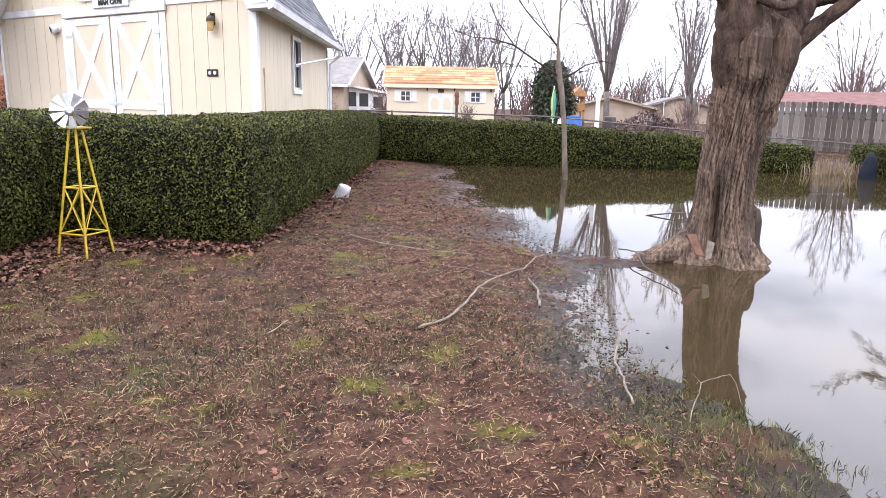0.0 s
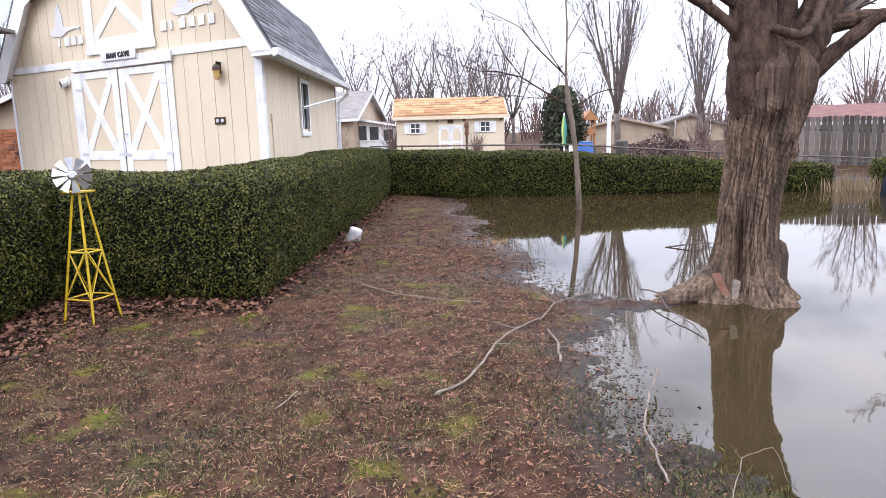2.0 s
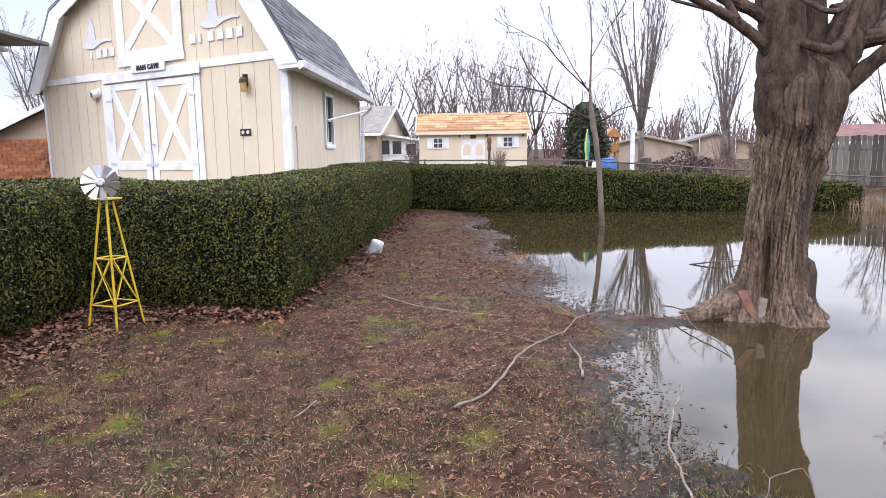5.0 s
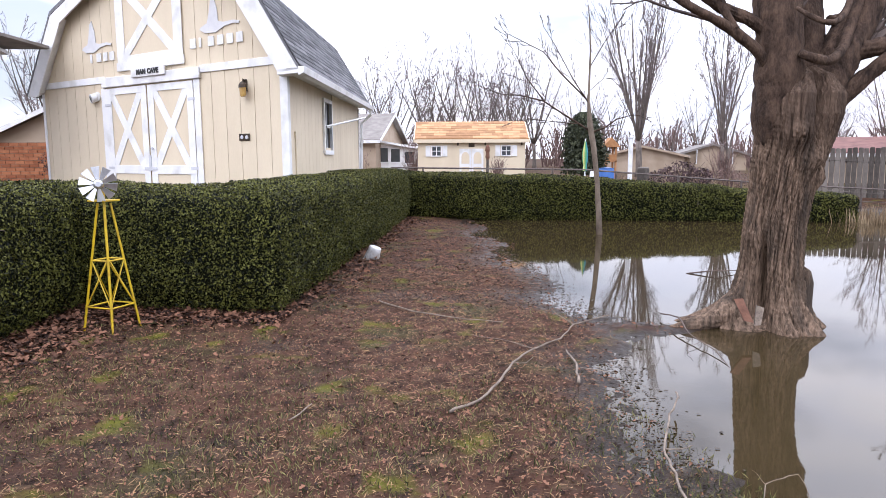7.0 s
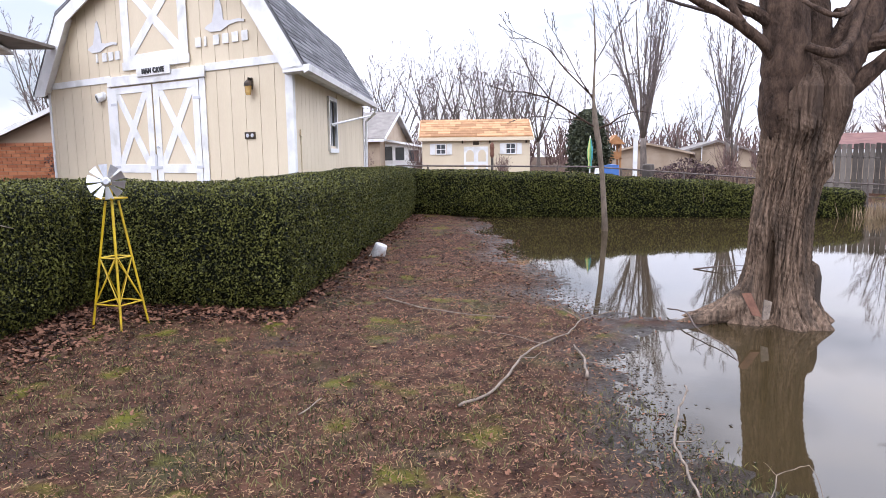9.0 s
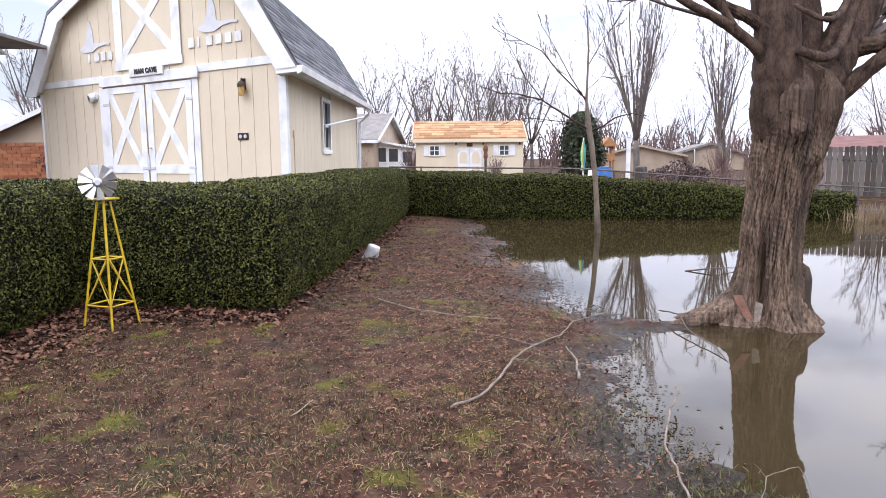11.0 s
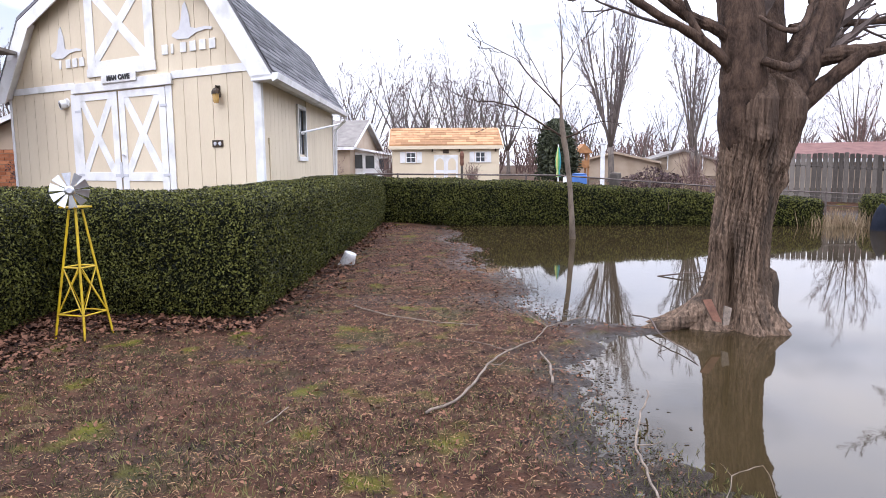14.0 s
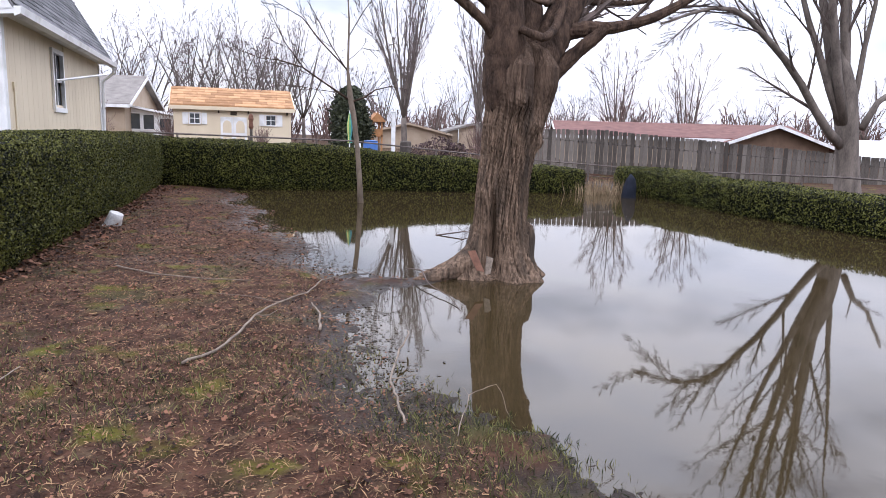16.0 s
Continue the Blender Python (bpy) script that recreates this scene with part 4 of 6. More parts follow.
    limb([(3.16, 6.30, 2.55), (3.24, 6.24, 2.50), (3.40, 6.26, 2.48), (3.56, 6.36, 2.58), (3.70, 6.5, 2.80), (3.86, 6.6, 3.15)], [0.036, 0.040, 0.042, 0.045, 0.044, 0.035])
    limb([(3.10, 6.28, 2.93), (3.16, 6.16, 2.84), (3.28, 6.12, 2.78), (3.44, 6.2, 2.82), (3.6, 6.36, 3.0), (3.7, 6.5, 3.4)], [0.018, 0.021, 0.024, 0.026, 0.026, 0.022])
    limb([(3.62, 6.7, 2.9), (3.9, 6.75, 2.96), (4.3, 6.8, 2.98), (4.9, 6.9, 3.05), (5.6, 7.0, 3.3)], [0.05, 0.042, 0.036, 0.03, 0.015], 4, 1)
    part("crown", twigs, TWIG, root, "bare upper twigs")
    for pts, radii in (([(2.86, 6.62, 0.24), (2.70, 6.54, 0.13), (2.52, 6.50, 0.06), (2.34, 6.49, 0.02), (2.12, 6.50, -0.04)], [0.11, 0.10, 0.085, 0.06, 0.03]), ([(2.95, 6.72, 0.3), (2.76, 6.70, 0.14), (2.55, 6.72, 0.05), (2.3, 6.80, -0.04)], [0.10, 0.09, 0.07, 0.03])):
        limb(pts, radii, name="root")
    stub = Mesh()
    stub.tube([(3.46, 6.62, -0.1), (3.49, 6.62, 0.25), (3.51, 6.62, 0.42), (3.50, 6.62, 0.52), (3.47, 6.62, 0.58)], [0.13, 0.09, 0.075, 0.055, 0.01], 12)
    part("root_stub", stub, BARK, root, smooth=True)


big_maple()


def sapling():
    bx, by = 3.30, 14.6
    root = thing("young_tree", (bx, by, -0.05), "slender bare young tree standing in flood water", "tree")
    rnd = random.Random(5)
    pts = [Vector((bx + a, by, c)) for a, c in ((-0.02, -0.2), (-0.04, 0.3), (-0.10, 1.13), (-0.19, 1.85), (-0.27, 2.26), (-0.32, 2.79), (-0.30, 3.83), (-0.34, 4.51), (-0.42, 5.1))]
    radii = [0.075, 0.060, 0.051, 0.058, 0.064, 0.028, 0.019, 0.012, 0.005]
    part("trunk", Mesh().tube(pts, radii, 10), SAPLING_BARK, root, smooth=True)
    twigs = Mesh()
    lines = [([(-0.27, 0, 2.18), (-0.81, -0.1, 2.50), (-1.29, -0.2, 2.79), (-1.77, -0.2, 2.91), (-2.1, -0.1, 2.93), (-2.5, -0.1, 3.05)], 0.034),
             ([(-1.25, -0.2, 2.76), (-1.62, -0.1, 3.26), (-1.83, 0, 3.72), (-2.07, 0, 4.17)], 0.020), ([(-0.32, 0, 2.80), (-0.88, 0.1, 3.37), (-1.24, 0.2, 3.83), (-1.78, 0.3, 4.12), (-2.05, 0.3, 4.25)], 0.026),
             ([(-0.24, 0, 2.15), (0.0, -0.1, 2.24), (0.26, -0.1, 2.42), (0.56, -0.2, 2.50), (0.9, -0.2, 2.45)], 0.032), ([(-0.30, 0, 3.5), (0.04, 0.1, 4.06), (0.38, 0.1, 4.51), (0.52, 0.2, 5.0)], 0.018),
             ([(-0.31, 0, 2.75), (-0.65, 0, 3.25), (-1.01, 0.1, 3.94), (-1.28, 0.1, 4.35)], 0.022), ([(-0.31, 0, 3.0), (-0.05, -0.2, 3.25), (0.3, -0.3, 3.2), (0.5, -0.3, 3.35)], 0.013), ([(-0.5, -0.05, 2.33), (-1.0, -0.2, 2.36), (-1.5, -0.3, 2.42), (-1.9, -0.3, 2.38)], 0.016)]
    for line, r in lines:
        q = [Vector((bx + a, by + b, c)) for a, b, c in line]
        s = [0.72 * r * (1 - 0.72 * i / (len(q) - 1)) for i in range(len(q))]
        part("limb", Mesh().tube(q, s, 7), DARK_BARK, root, smooth=True)
        sprout(twigs, q, s, 2, rnd, 0.55, 7, 0.30, 0.05, 0.0065, 0.2)
    part("crown", twigs, TWIG, root, "bare twigs")


sapling()


# ---- far shed ----
def gabled(name, base, sizes, wall, roof, label, eave, ridge, along="x", over=0.3, category="house", turn=0.0, trim=WHITE):
    """A plain gabled building with its body and two roof slabs. sizes: length along the ridge, depth."""
    lx, ly = sizes
    root = thing(name, base, label, category)
    c, s = math.cos(turn), math.sin(turn)
    def at(x, y, z):
        if along == "y":
            x, y = -y, x
        return base[0] + c * x - s * y, base[1] + s * x + c * y, base[2] + z
    body = Mesh(at).prism([(-ly / 2, -0.5), (ly / 2, -0.5), (ly / 2, eave), (0, ridge - 0.05), (-ly / 2, eave)], -lx / 2, lx / 2, "x")
    part("wall", body, wall, root)
    for sg in (-1, 1):
        e = eave - (ridge - eave) * over / (ly / 2)
        part("roof", Mesh(at).prism([(sg * (ly / 2 + over), e), (0, ridge), (0, ridge + 0.10), (sg * (ly / 2 + over), e + 0.10)], -lx / 2 - over, lx / 2 + over, "x"), roof, root)
        part("fascia", Mesh(at).box(-lx / 2 - over, lx / 2 + over, sg * (ly / 2 + over) - 0.03 + 0.03 * sg, sg * (ly / 2 + over) + 0.03 + 0.03 * sg, e - 0.08, e + 0.06), trim, root)
        for end in (-1, 1):
            xe = end * (lx / 2 + over)
            part("bargeboard", Mesh(at).prism([(sg * (ly / 2 + over), e - 0.06), (0, ridge - 0.06), (0, ridge + 0.08), (sg * (ly / 2 + over), e + 0.08)], xe - 0.02 + 0.025 * end, xe + 0.02 + 0.025 * end, "x"), trim, root)
    return root, at


def window_unit(at, x, y, z0, w, h, parent, shutters=True, facing=-1):
    f = facing
    fr = part("window", Mesh(at).box(x - w / 2 - 0.04, x + w / 2 + 0.04, *sorted((y, y + 0.05 * f)), z0 - 0.04, z0), WHITE, parent)
    part("frame", Mesh(at).box(x - w / 2 - 0.04, x - w / 2, *sorted((y, y + 0.05 * f)), z0, z0 + h).box(x + w / 2, x + w / 2 + 0.04, *sorted((y, y + 0.05 * f)), z0, z0 + h).box(x - w / 2 - 0.04, x + w / 2 + 0.04, *sorted((y, y + 0.05 * f)), z0 + h, z0 + h + 0.04).box(x - 0.012, x + 0.012, *sorted((y, y + 0.04 * f)), z0, z0 + h).box(x - w / 2, x + w / 2, *sorted((y, y + 0.04 * f)), z0 + h / 2 - 0.012, z0 + h / 2 + 0.012), WHITE, fr)
    for a in (-1, 1):
        part("pane", Mesh(at).box(x + (a - 1) * w / 4 + 0.012, x + (a + 1) * w / 4 - 0.012, *sorted((y, y + 0.015 * f)), z0, z0 + h), PANE, fr)
        if shutters:
            part("shutter", Mesh(at).box(*sorted((x + a * (w / 2 + 0.06), x + a * (w / 2 + 0.26))), *sorted((y, y + 0.035 * f)), z0 - 0.04, z0 + h + 0.04, 0.006), WHITE, fr)


def shed():
    x0, x1, y, g = -1.15, 3.20, 28.0, 0.55
    mid = (x0 + x1) / 2
    root, at = gabled("garden_shed", (mid, y + 1.5, g), (x1 - x0, 3.0), CREAM, TAN_SHINGLE, "cream garden shed with tan shingle roof and white doors", 1.82, 2.50, over=0.12, category="shed", trim=CREAM)
    front = -1.5
    for i in range(7):
        zz = 1.75 + i * 0.105
        n = 0
        x = -2.25 + (0.2 if i % 2 else 0)
        while x < 2.2:
            wdt = 0.42 + 0.1 * ((n * 7 + i * 3) % 4) / 3
            a, b = x, min(x + wdt, 2.23)
            yy = front - 0.12 + i * (1.62 / 7)
            k = (2.50 - 1.766) / 1.62
            z0 = 1.766 + (yy - front + 0.12) * k + 0.102
            z1 = z0 + (1.62 / 7) * k
            if b - a > 0.08:
                part("shingle", Mesh(at).add([(a + .004, yy, z0), (b - .004, yy, z0), (b - .004, yy + 0.26, z1 + 0.008), (a + .004, yy + 0.26, z1 + 0.008), (a + .004, yy, z0 + 0.018), (b - .004, yy, z0 + 0.018), (b - .004, yy + 0.26, z1 + 0.016), (a + .004, yy + 0.26, z1 + 0.016)], [(0, 3, 2, 1), (4, 5, 6, 7), (0, 1, 5, 4), (2, 3, 7, 6), (0, 4, 7, 3), (1, 2, 6, 5)]), TAN_SHINGLE, root)
            x += wdt
            n += 1
    for x in (-1.42, 1.40):
        window_unit(at, x, front, 1.18, 0.36, 0.36, root)
    for a in (-0.49, 0.0):
        d = part("shed_door", Mesh(at).prism([(a, -0.3), (a + 0.48, -0.3), (a + 0.48, 1.45), (a, 1.45)], front - 0.045, front - 0.002, "y"), WHITE, root)
        arch = [(a + 0.08 + 0.16 * (1 - math.cos(t * math.pi / 8)), 1.12 + 0.2 * math.sin(t * math.pi / 8)) for t in range(9)]
        part("door_panel", Mesh(at).prism([(a + 0.40, 0.85), (a + 0.08, 0.85)] + arch, front - 0.052, front - 0.046, "y"), CREAM, d)
        part("door_panel", Mesh(at).prism([(a + 0.08, 0.1), (a + 0.40, 0.1), (a + 0.40, 0.72), (a + 0.08, 0.72)], front - 0.052, front - 0.046, "y"), CREAM, d)
    part("plaque", Mesh(at).box(-0.12, 0.12, front - 0.03, front - 0.002, 1.52, 1.66, 0.01), BRONZE, root, "dark square plaque")
    for x in (-0.55, 0.55, 2.02):
        part("eave_lamp", Mesh(at).box(x - 0.03, x + 0.03, front - 0.10, front - 0.002, 1.58, 1.80, 0.008), BRONZE, root)
    post = thing("carved_post", (mid + 0.62, y - 0.5, g), "weathered carved wooden post beside the shed door", "post")
    part("shaft", Mesh().tube([(mid + 0.62, y - 0.5, g - 0.1), (mid + 0.62, y - 0.5, g + 1.55)], [0.06, 0.05], 8), OLD_BOARD, post)
    part("carving", Mesh().lathe([(0.05, 0), (0.09, 0.1), (0.07, 0.28), (0.10, 0.4), (0.08, 0.52), (0.03, 0.6)], 10, (mid + 0.62, y - 0.5, g + 1.0)), ROTTEN, post)


shed()


# ---- neighbours' houses ----
def left_house():
    root, at = gabled("brick_house", (-10.5, 25.0, 0.9), (9.0, 6.4), TAN_WALL, GREY_ROOF, "orange brick house with cream gable and white bargeboards", 1.3, 2.7, along="y", over=0.3)
    g = part("brick_gable", Mesh(at).box(-4.56, -4.50, -3.2, 3.2, -0.4, 1.27), MORTAR, root, "orange brick lower wall")
    course, z = 0, 0.0
    while z < 1.2:
        y = 0.9 + (0.14 if course % 2 else 0)
        while y < 3.0:
            part("brick", Mesh(at).box(-4.578, -4.561, y, y + 0.262, z, z + 0.09), BRICK, g)
            y += 0.28
        z, course = z + 0.105, course + 1
    near = thing("house_corner", (-9.6, 13.6, 0.9), "house corner with grey eave and white gutter", "house")
    wall = part("wall", Mesh().box(-13.0, -9.35, 13.6, 13.8, 0.4, 3.84), GREYPAINT, near)
    for k in range(22):
        part("siding_board", Mesh().box(-13.0, -9.34, 13.57, 13.599, 0.5 + k * 0.15, 0.64 + k * 0.15), GREYPAINT, wall)
    part("roof", Mesh().prism([(-13.0, 4.0), (-8.34, 3.96), (-8.34, 4.02), (-13.0, 5.2)], 12.35, 14.9, "y"), GREY_ROOF, near)
    part("soffit", Mesh().prism([(-13.0, 12.4), (-8.37, 12.4), (-9.2, 14.8), (-13.0, 14.8)], 3.84, 3.90), WHITE, near)
    part("gutter", Mesh().prism([(-13.0, 12.33), (-8.30, 12.33), (-8.30, 12.39), (-13.0, 12.39)], 3.84, 3.96), WHITE, near)
    part("downpipe", Mesh().tube([(-8.85, 13.1, 3.84), (-8.87, 13.12, 3.70), (-9.1, 13.4, 3.58), (-9.3, 13.5, 3.5), (-9.3, 13.5, 0.9)], [0.04] * 5, 6), WHITE, near)


left_house()


def far_houses():
    root, at = gabled("far_house", (-6.96, 37.6, 0.5), (8.0, 6.0), TAN_WALL, GREY_ROOF, "tan house with grey shingle roof behind the barn", 2.08, 3.4, over=0.3, turn=radians(-9))
    window_unit(at, 2.6, -3.0, 0.9, 0.7, 0.9, root, shutters=False)
    sun_room = thing("sun_room", (-2.5, 36.0, 0.5), "low white sun room with dark windows", "sun room")
    part("roof", Mesh().prism([(-3.75, 2.50), (-1.30, 2.06), (-1.30, 2.16), (-3.75, 2.60)], 34.7, 38.5, "y"), WHITE, sun_room)
    part("wall", Mesh().prism([(-3.6, 0.3), (-1.45, 0.3), (-1.45, 2.08), (-3.6, 2.46)], 35.0, 38.3, "y"), WHITE, sun_room)
    for x0, x1, z0, z1 in ((-3.35, -2.95, 1.45, 2.15), (-2.8, -2.35, 1.45, 2.10), (-2.1, -1.62, 1.40, 1.95)):
        pane = part("window", Mesh().box(x0, x1, 34.97, 34.996, z0, z1), PANE, sun_room)
        part("frame", Mesh().box(x0 - 0.05, x0, 34.95, 34.99, z0 - 0.05, z1 + 0.05).box(x1, x1 + 0.05, 34.95, 34.99, z0 - 0.05, z1 + 0.05).box(x0, x1, 34.95, 34.99, z0 - 0.05, z0).box(x0, x1, 34.95, 34.99, z1, z1 + 0.05), WHITE, pane)
    gabled("far_house", (15.0, 52.0, 0.5), (7.0, 5.5), TAN_WALL, GREY_ROOF, "low tan house with brown roof beyond the yard", 1.2, 1.85, along="y", over=0.3, turn=radians(-20), trim=TAN_WALL)
    root, at = gabled("far_house", (21.5, 58.0, 0.5), (9.0, 5.0), TAN_WALL, GREY_ROOF, "tan house with grey gable and porch", 1.3, 2.05, along="y", over=0.3, turn=radians(-12), trim=GREY_ROOF)
    for y in (-1.4, 1.2):
        window_unit(at, -4.5, y, 0.6, 0.9, 1.0, root, shutters=False)
    gabled("ranch_house", (21.4, 28.6, 0.2), (10.5, 6.0), TAN_WALL, RED_ROOF, "long house with dull red roof behind the fence", 1.55, 2.15, over=0.4, turn=radians(-24))
    brown = surface("brown_siding", (0.12, 0.075, 0.050), (0.19, 0.12, 0.08), 3.0, 0.85, 0.1)
    gabled("ranch_house", (24.3, 25.9, 0.0), (4.4, 4.6), brown, RED_ROOF, "brown gabled house end with white bargeboards", 1.45, 2.30, along="y", over=0.4, turn=radians(-24))
    root, at = gabled("white_house", (39.0, 26.0, -0.1), (12.0, 6.0), WHITE, GREYPAINT, "low white house with pale roof", 1.15, 1.95, over=0.4, turn=radians(-40))
    for x in (-4.6, -3.2, -1.8):
        window_unit(at, x, -3.0, 0.35, 0.8, 0.6, root, shutters=False)


far_houses()


# ---- wooden fence on the far right ----
def wooden_fence():
    a, b = Vector((11.6, 24.8, 0)), Vector((26.5, 18.4, 0))
    root = thing("wooden_fence", (a.x, a.y, 0.1), "tall weathered grey board fence", "fence")
    n = 96
    d = (b - a) / n
    u = d.normalized()
    w = Vector((-u.y, u.x, 0))
    rnd = random.Random(3)
    shapes = []
    for k in range(6):
        h = 1.76 + rnd.uniform(-0.015, 0.015)
        e = rnd.uniform(-0.008, 0.008)
        m = Mesh(lambda x, y, z: tuple(u * x + w * y + Vector((0, 0, z)))).prism([(-0.074, -0.2), (0.074, -0.2), (0.074, h + e), (0.05, h + 0.02 + e), (-0.05, h + 0.02 - e), (-0.074, h - e)], -0.011, 0.011, "y")
        me = m.data("fence_board")
        me.materials.append(OLD_BOARD)
        shapes.append(me)
    for i in range(n):
        p = a + d * (i + 0.5)
        ob = new("fence_board", shapes[rnd.randrange(6)])
        ob.parent = root
        ob.location = (p.x - a.x, p.y - a.y, (0.12 if i < 20 else 0.12 - 0.95 * (i - 20) / 76) - 0.1 + rnd.uniform(-0.008, 0.008))
        ob.rotation_euler = (0, rnd.uniform(-0.012, 0.012), 0)
    for z in (0.45, 1.5):
        part("rail", Mesh().bar(a + w * 0.04 + Vector((0, 0, z + 0.1)), b + w * 0.04 + Vector((0, 0, z - 0.85)), 0.08), OLD_BOARD, root)


wooden_fence()


def pipe_fence(points, heights, label, posts):
    root = thing("pipe_fence", (points[0][0], points[0][1], 0.3), label, "fence", "low pipe fences")
    for k in range(len(points) - 1):
        (x0, y0), (x1, y1) = points[k], points[k + 1]
        part("rail", Mesh().tube([(x0, y0, heights[k]), (x1, y1, heights[k + 1])], [0.026, 0.026], 6), PIPE, root)
        part("rail", Mesh().tube([(x0, y0, heights[k] - 0.35), (x1, y1, heights[k + 1] - 0.35)], [0.012, 0.012], 5), PIPE, root)
        for i in range(posts):
            t = (i + 0.5) / posts
            x, y, z = x0 + (x1 - x0) * t, y0 + (y1 - y0) * t, heights[k] * (1 - t) + heights[k + 1] * t
            part("post", Mesh().tube([(x, y, min(0.2, float(ground_height(x, y)) - 0.1)), (x, y, z + 0.03)], [0.03, 0.03], 6), PIPE, root)


pipe_fence([(-1.6, 19.9), (4.0, 19.9), (9.3, 19.6)], [1.37, 1.28, 0.86], "low dark pipe fence behind the hedge", 3)
pipe_fence([(9.3, 19.6), (13.6, 18.4), (14.0, 12.0), (14.6, 4.0)], [0.86, 0.62, 0.80, 0.80], "rusty pipe fence behind the low hedge", 3)


# ---- things behind the far hedge ----
def umbrella():
    x, y, g = 4.42, 22.0, 0.35
    root = thing("patio_umbrella", (x, y, g), "closed patio umbrella in green, yellow and blue", "umbrella")
    part("pole", Mesh().tube([(x, y, g - 0.1), (x, y, 2.22)], [0.022, 0.022], 8), WHITE, root)
    part("base", Mesh().lathe([(0.22, 0), (0.22, 0.05), (0.05, 0.1)], 14, (x, y, g)), BLACK, root)
    for k in range(6):
        a0, a1 = 2 * math.pi * k / 6, 2 * math.pi * (k + 1) / 6
        am = (a0 + a1) / 2
        prof = [(0.012, 2.20), (0.05, 2.0), (0.085, 1.78), (0.08, 1.52), (0.05, 1.38), (0.075, 1.20)]
        m = Mesh()
        v = []
        for r, z in prof:
            v += [(x + r * 0.7 * math.cos(a0), y + r * 0.7 * math.sin(a0), z), (x + r * 1.15 * math.cos(am), y + r * 1.15 * math.sin(am), z), (x + r * 0.7 * math.cos(a1), y + r * 0.7 * math.sin(a1), z)]
        m.add(v, [(3 * i + j, 3 * i + j + 1, 3 * i + j + 4, 3 * i + j + 3) for i in range(5) for j in range(2)])
        part("canopy_panel", m, (FABRIC_BLUE, FABRIC_GREEN, FABRIC_GREEN, FABRIC_YELLOW, FABRIC_GREEN, FABRIC_BLUE)[k], root)


umbrella()


def white_post():
    root = thing("white_post", (6.12, 23.0, 0.4), "tall plain white post", "post")
    part("shaft", Mesh().box(6.06, 6.18, 22.94, 23.06, 0.2, 2.24, 0.01), WHITE, root)
    part("cap", Mesh().box(6.04, 6.20, 22.92, 23.08, 2.24, 2.30, 0.015), WHITE, root)


white_post()


def bins():
    for x, y, w, h, m, lab in ((5.25, 22.6, 0.5, 0.95, BLUE, "blue plastic barrel behind the hedge"), (4.75, 22.3, 0.22, 0.85, WHITE, "white plastic drum behind the hedge"), (6.65, 23.3, 0.4, 0.95, OLD_BOARD, "grey barrel behind the hedge")):
        root = thing("barrel", (x, y, 0.35), lab, "barrel")
        part("body", Mesh().lathe([(w * 0.42, 0), (w * 0.5, 0.05), (w * 0.54, h * 0.4), (w * 0.5, h * 0.95), (w * 0.45, h)], 16, (x, y, 0.30)), m, root, smooth=True)
        part("lid", Mesh().lathe([(w * 0.47, 0), (w * 0.47, 0.03), (w * 0.1, 0.05)], 16, (x, y, 0.30 + h)), m, root)
    play = thing("playhouse", (7.75, 33.0, 0.5), "small cedar playhouse with a peaked roof", "playhouse")
    for a in (7.5, 7.95):
        for b in (32.6, 33.2):
            part("post", Mesh().box(a, a + 0.08, b, b + 0.08, 0.3, 2.1), CEDAR, play)
    part("deck", Mesh().box(7.48, 8.05, 32.6, 33.3, 1.40, 1.47), CEDAR, play)
    part("roof", Mesh().prism([(7.35, 2.1), (8.18, 2.1), (7.76, 2.55)], 32.5, 33.4, "y"), CEDAR, play)
    part("wall", Mesh().box(7.5, 8.03, 32.62, 32.66, 1.47, 1.75), CEDAR, play)


bins()


def bush(name, base, size, seed, label, material, count, leaf, kind="", spiky=True, stems=True, category="bush"):
    """A shrub: stems and a cloud of small clumps with an uneven outline."""
    r = np.random.default_rng(seed)
    root = thing(name, base, label, category)
    if stems:
        rnd = random.Random(seed)
        m = Mesh()
        for k in range(26):
            a, e = rnd.uniform(0, 6.28), rnd.uniform(0.1, 1.0)
            d = Vector((math.cos(a) * e * size[0] / size[2], math.sin(a) * e * size[1] / size[2], 1.2))
            q, s = branch_line(Vector(base) + Vector((d.x * 0.1, d.y * 0.1, -0.1)), d, size[2] * rnd.uniform(0.7, 1.15), 0.022, 0.005, 4, 0.15, 0.05, rnd)
            m.tube(q, s, 4)
            sprout(m, q, s, 1, rnd, 0.6, 5, 0.34, 0.05, 0.006, 0.2)
        part("stem_tangle", m, material, root)
    if count:
        p = r.normal(size=(count, 3))
        p /= np.linalg.norm(p, axis=1, keepdims=True)
        rad = r.uniform(0.55, 1.0, count) ** 0.5 * (1 + 0.16 * np.sin(5 * p[:, 0] + seed) * np.cos(4 * p[:, 2] + 1.3 * seed))
        pos = p * rad[:, None] * np.array(size) * [1, 1, 0.5] + np.array(base) + [0, 0, size[2] * 0.52]
        v, f = scattered(LEAF, LEAF_FACE, pos, turns(p + r.normal(size=p.shape) * 0.8, r.uniform(0, 6.28, count)), leaf * r.uniform(0.6, 1.4, count))
        arrays("leaves", v, f, material, root, kind="stuff")
    return root


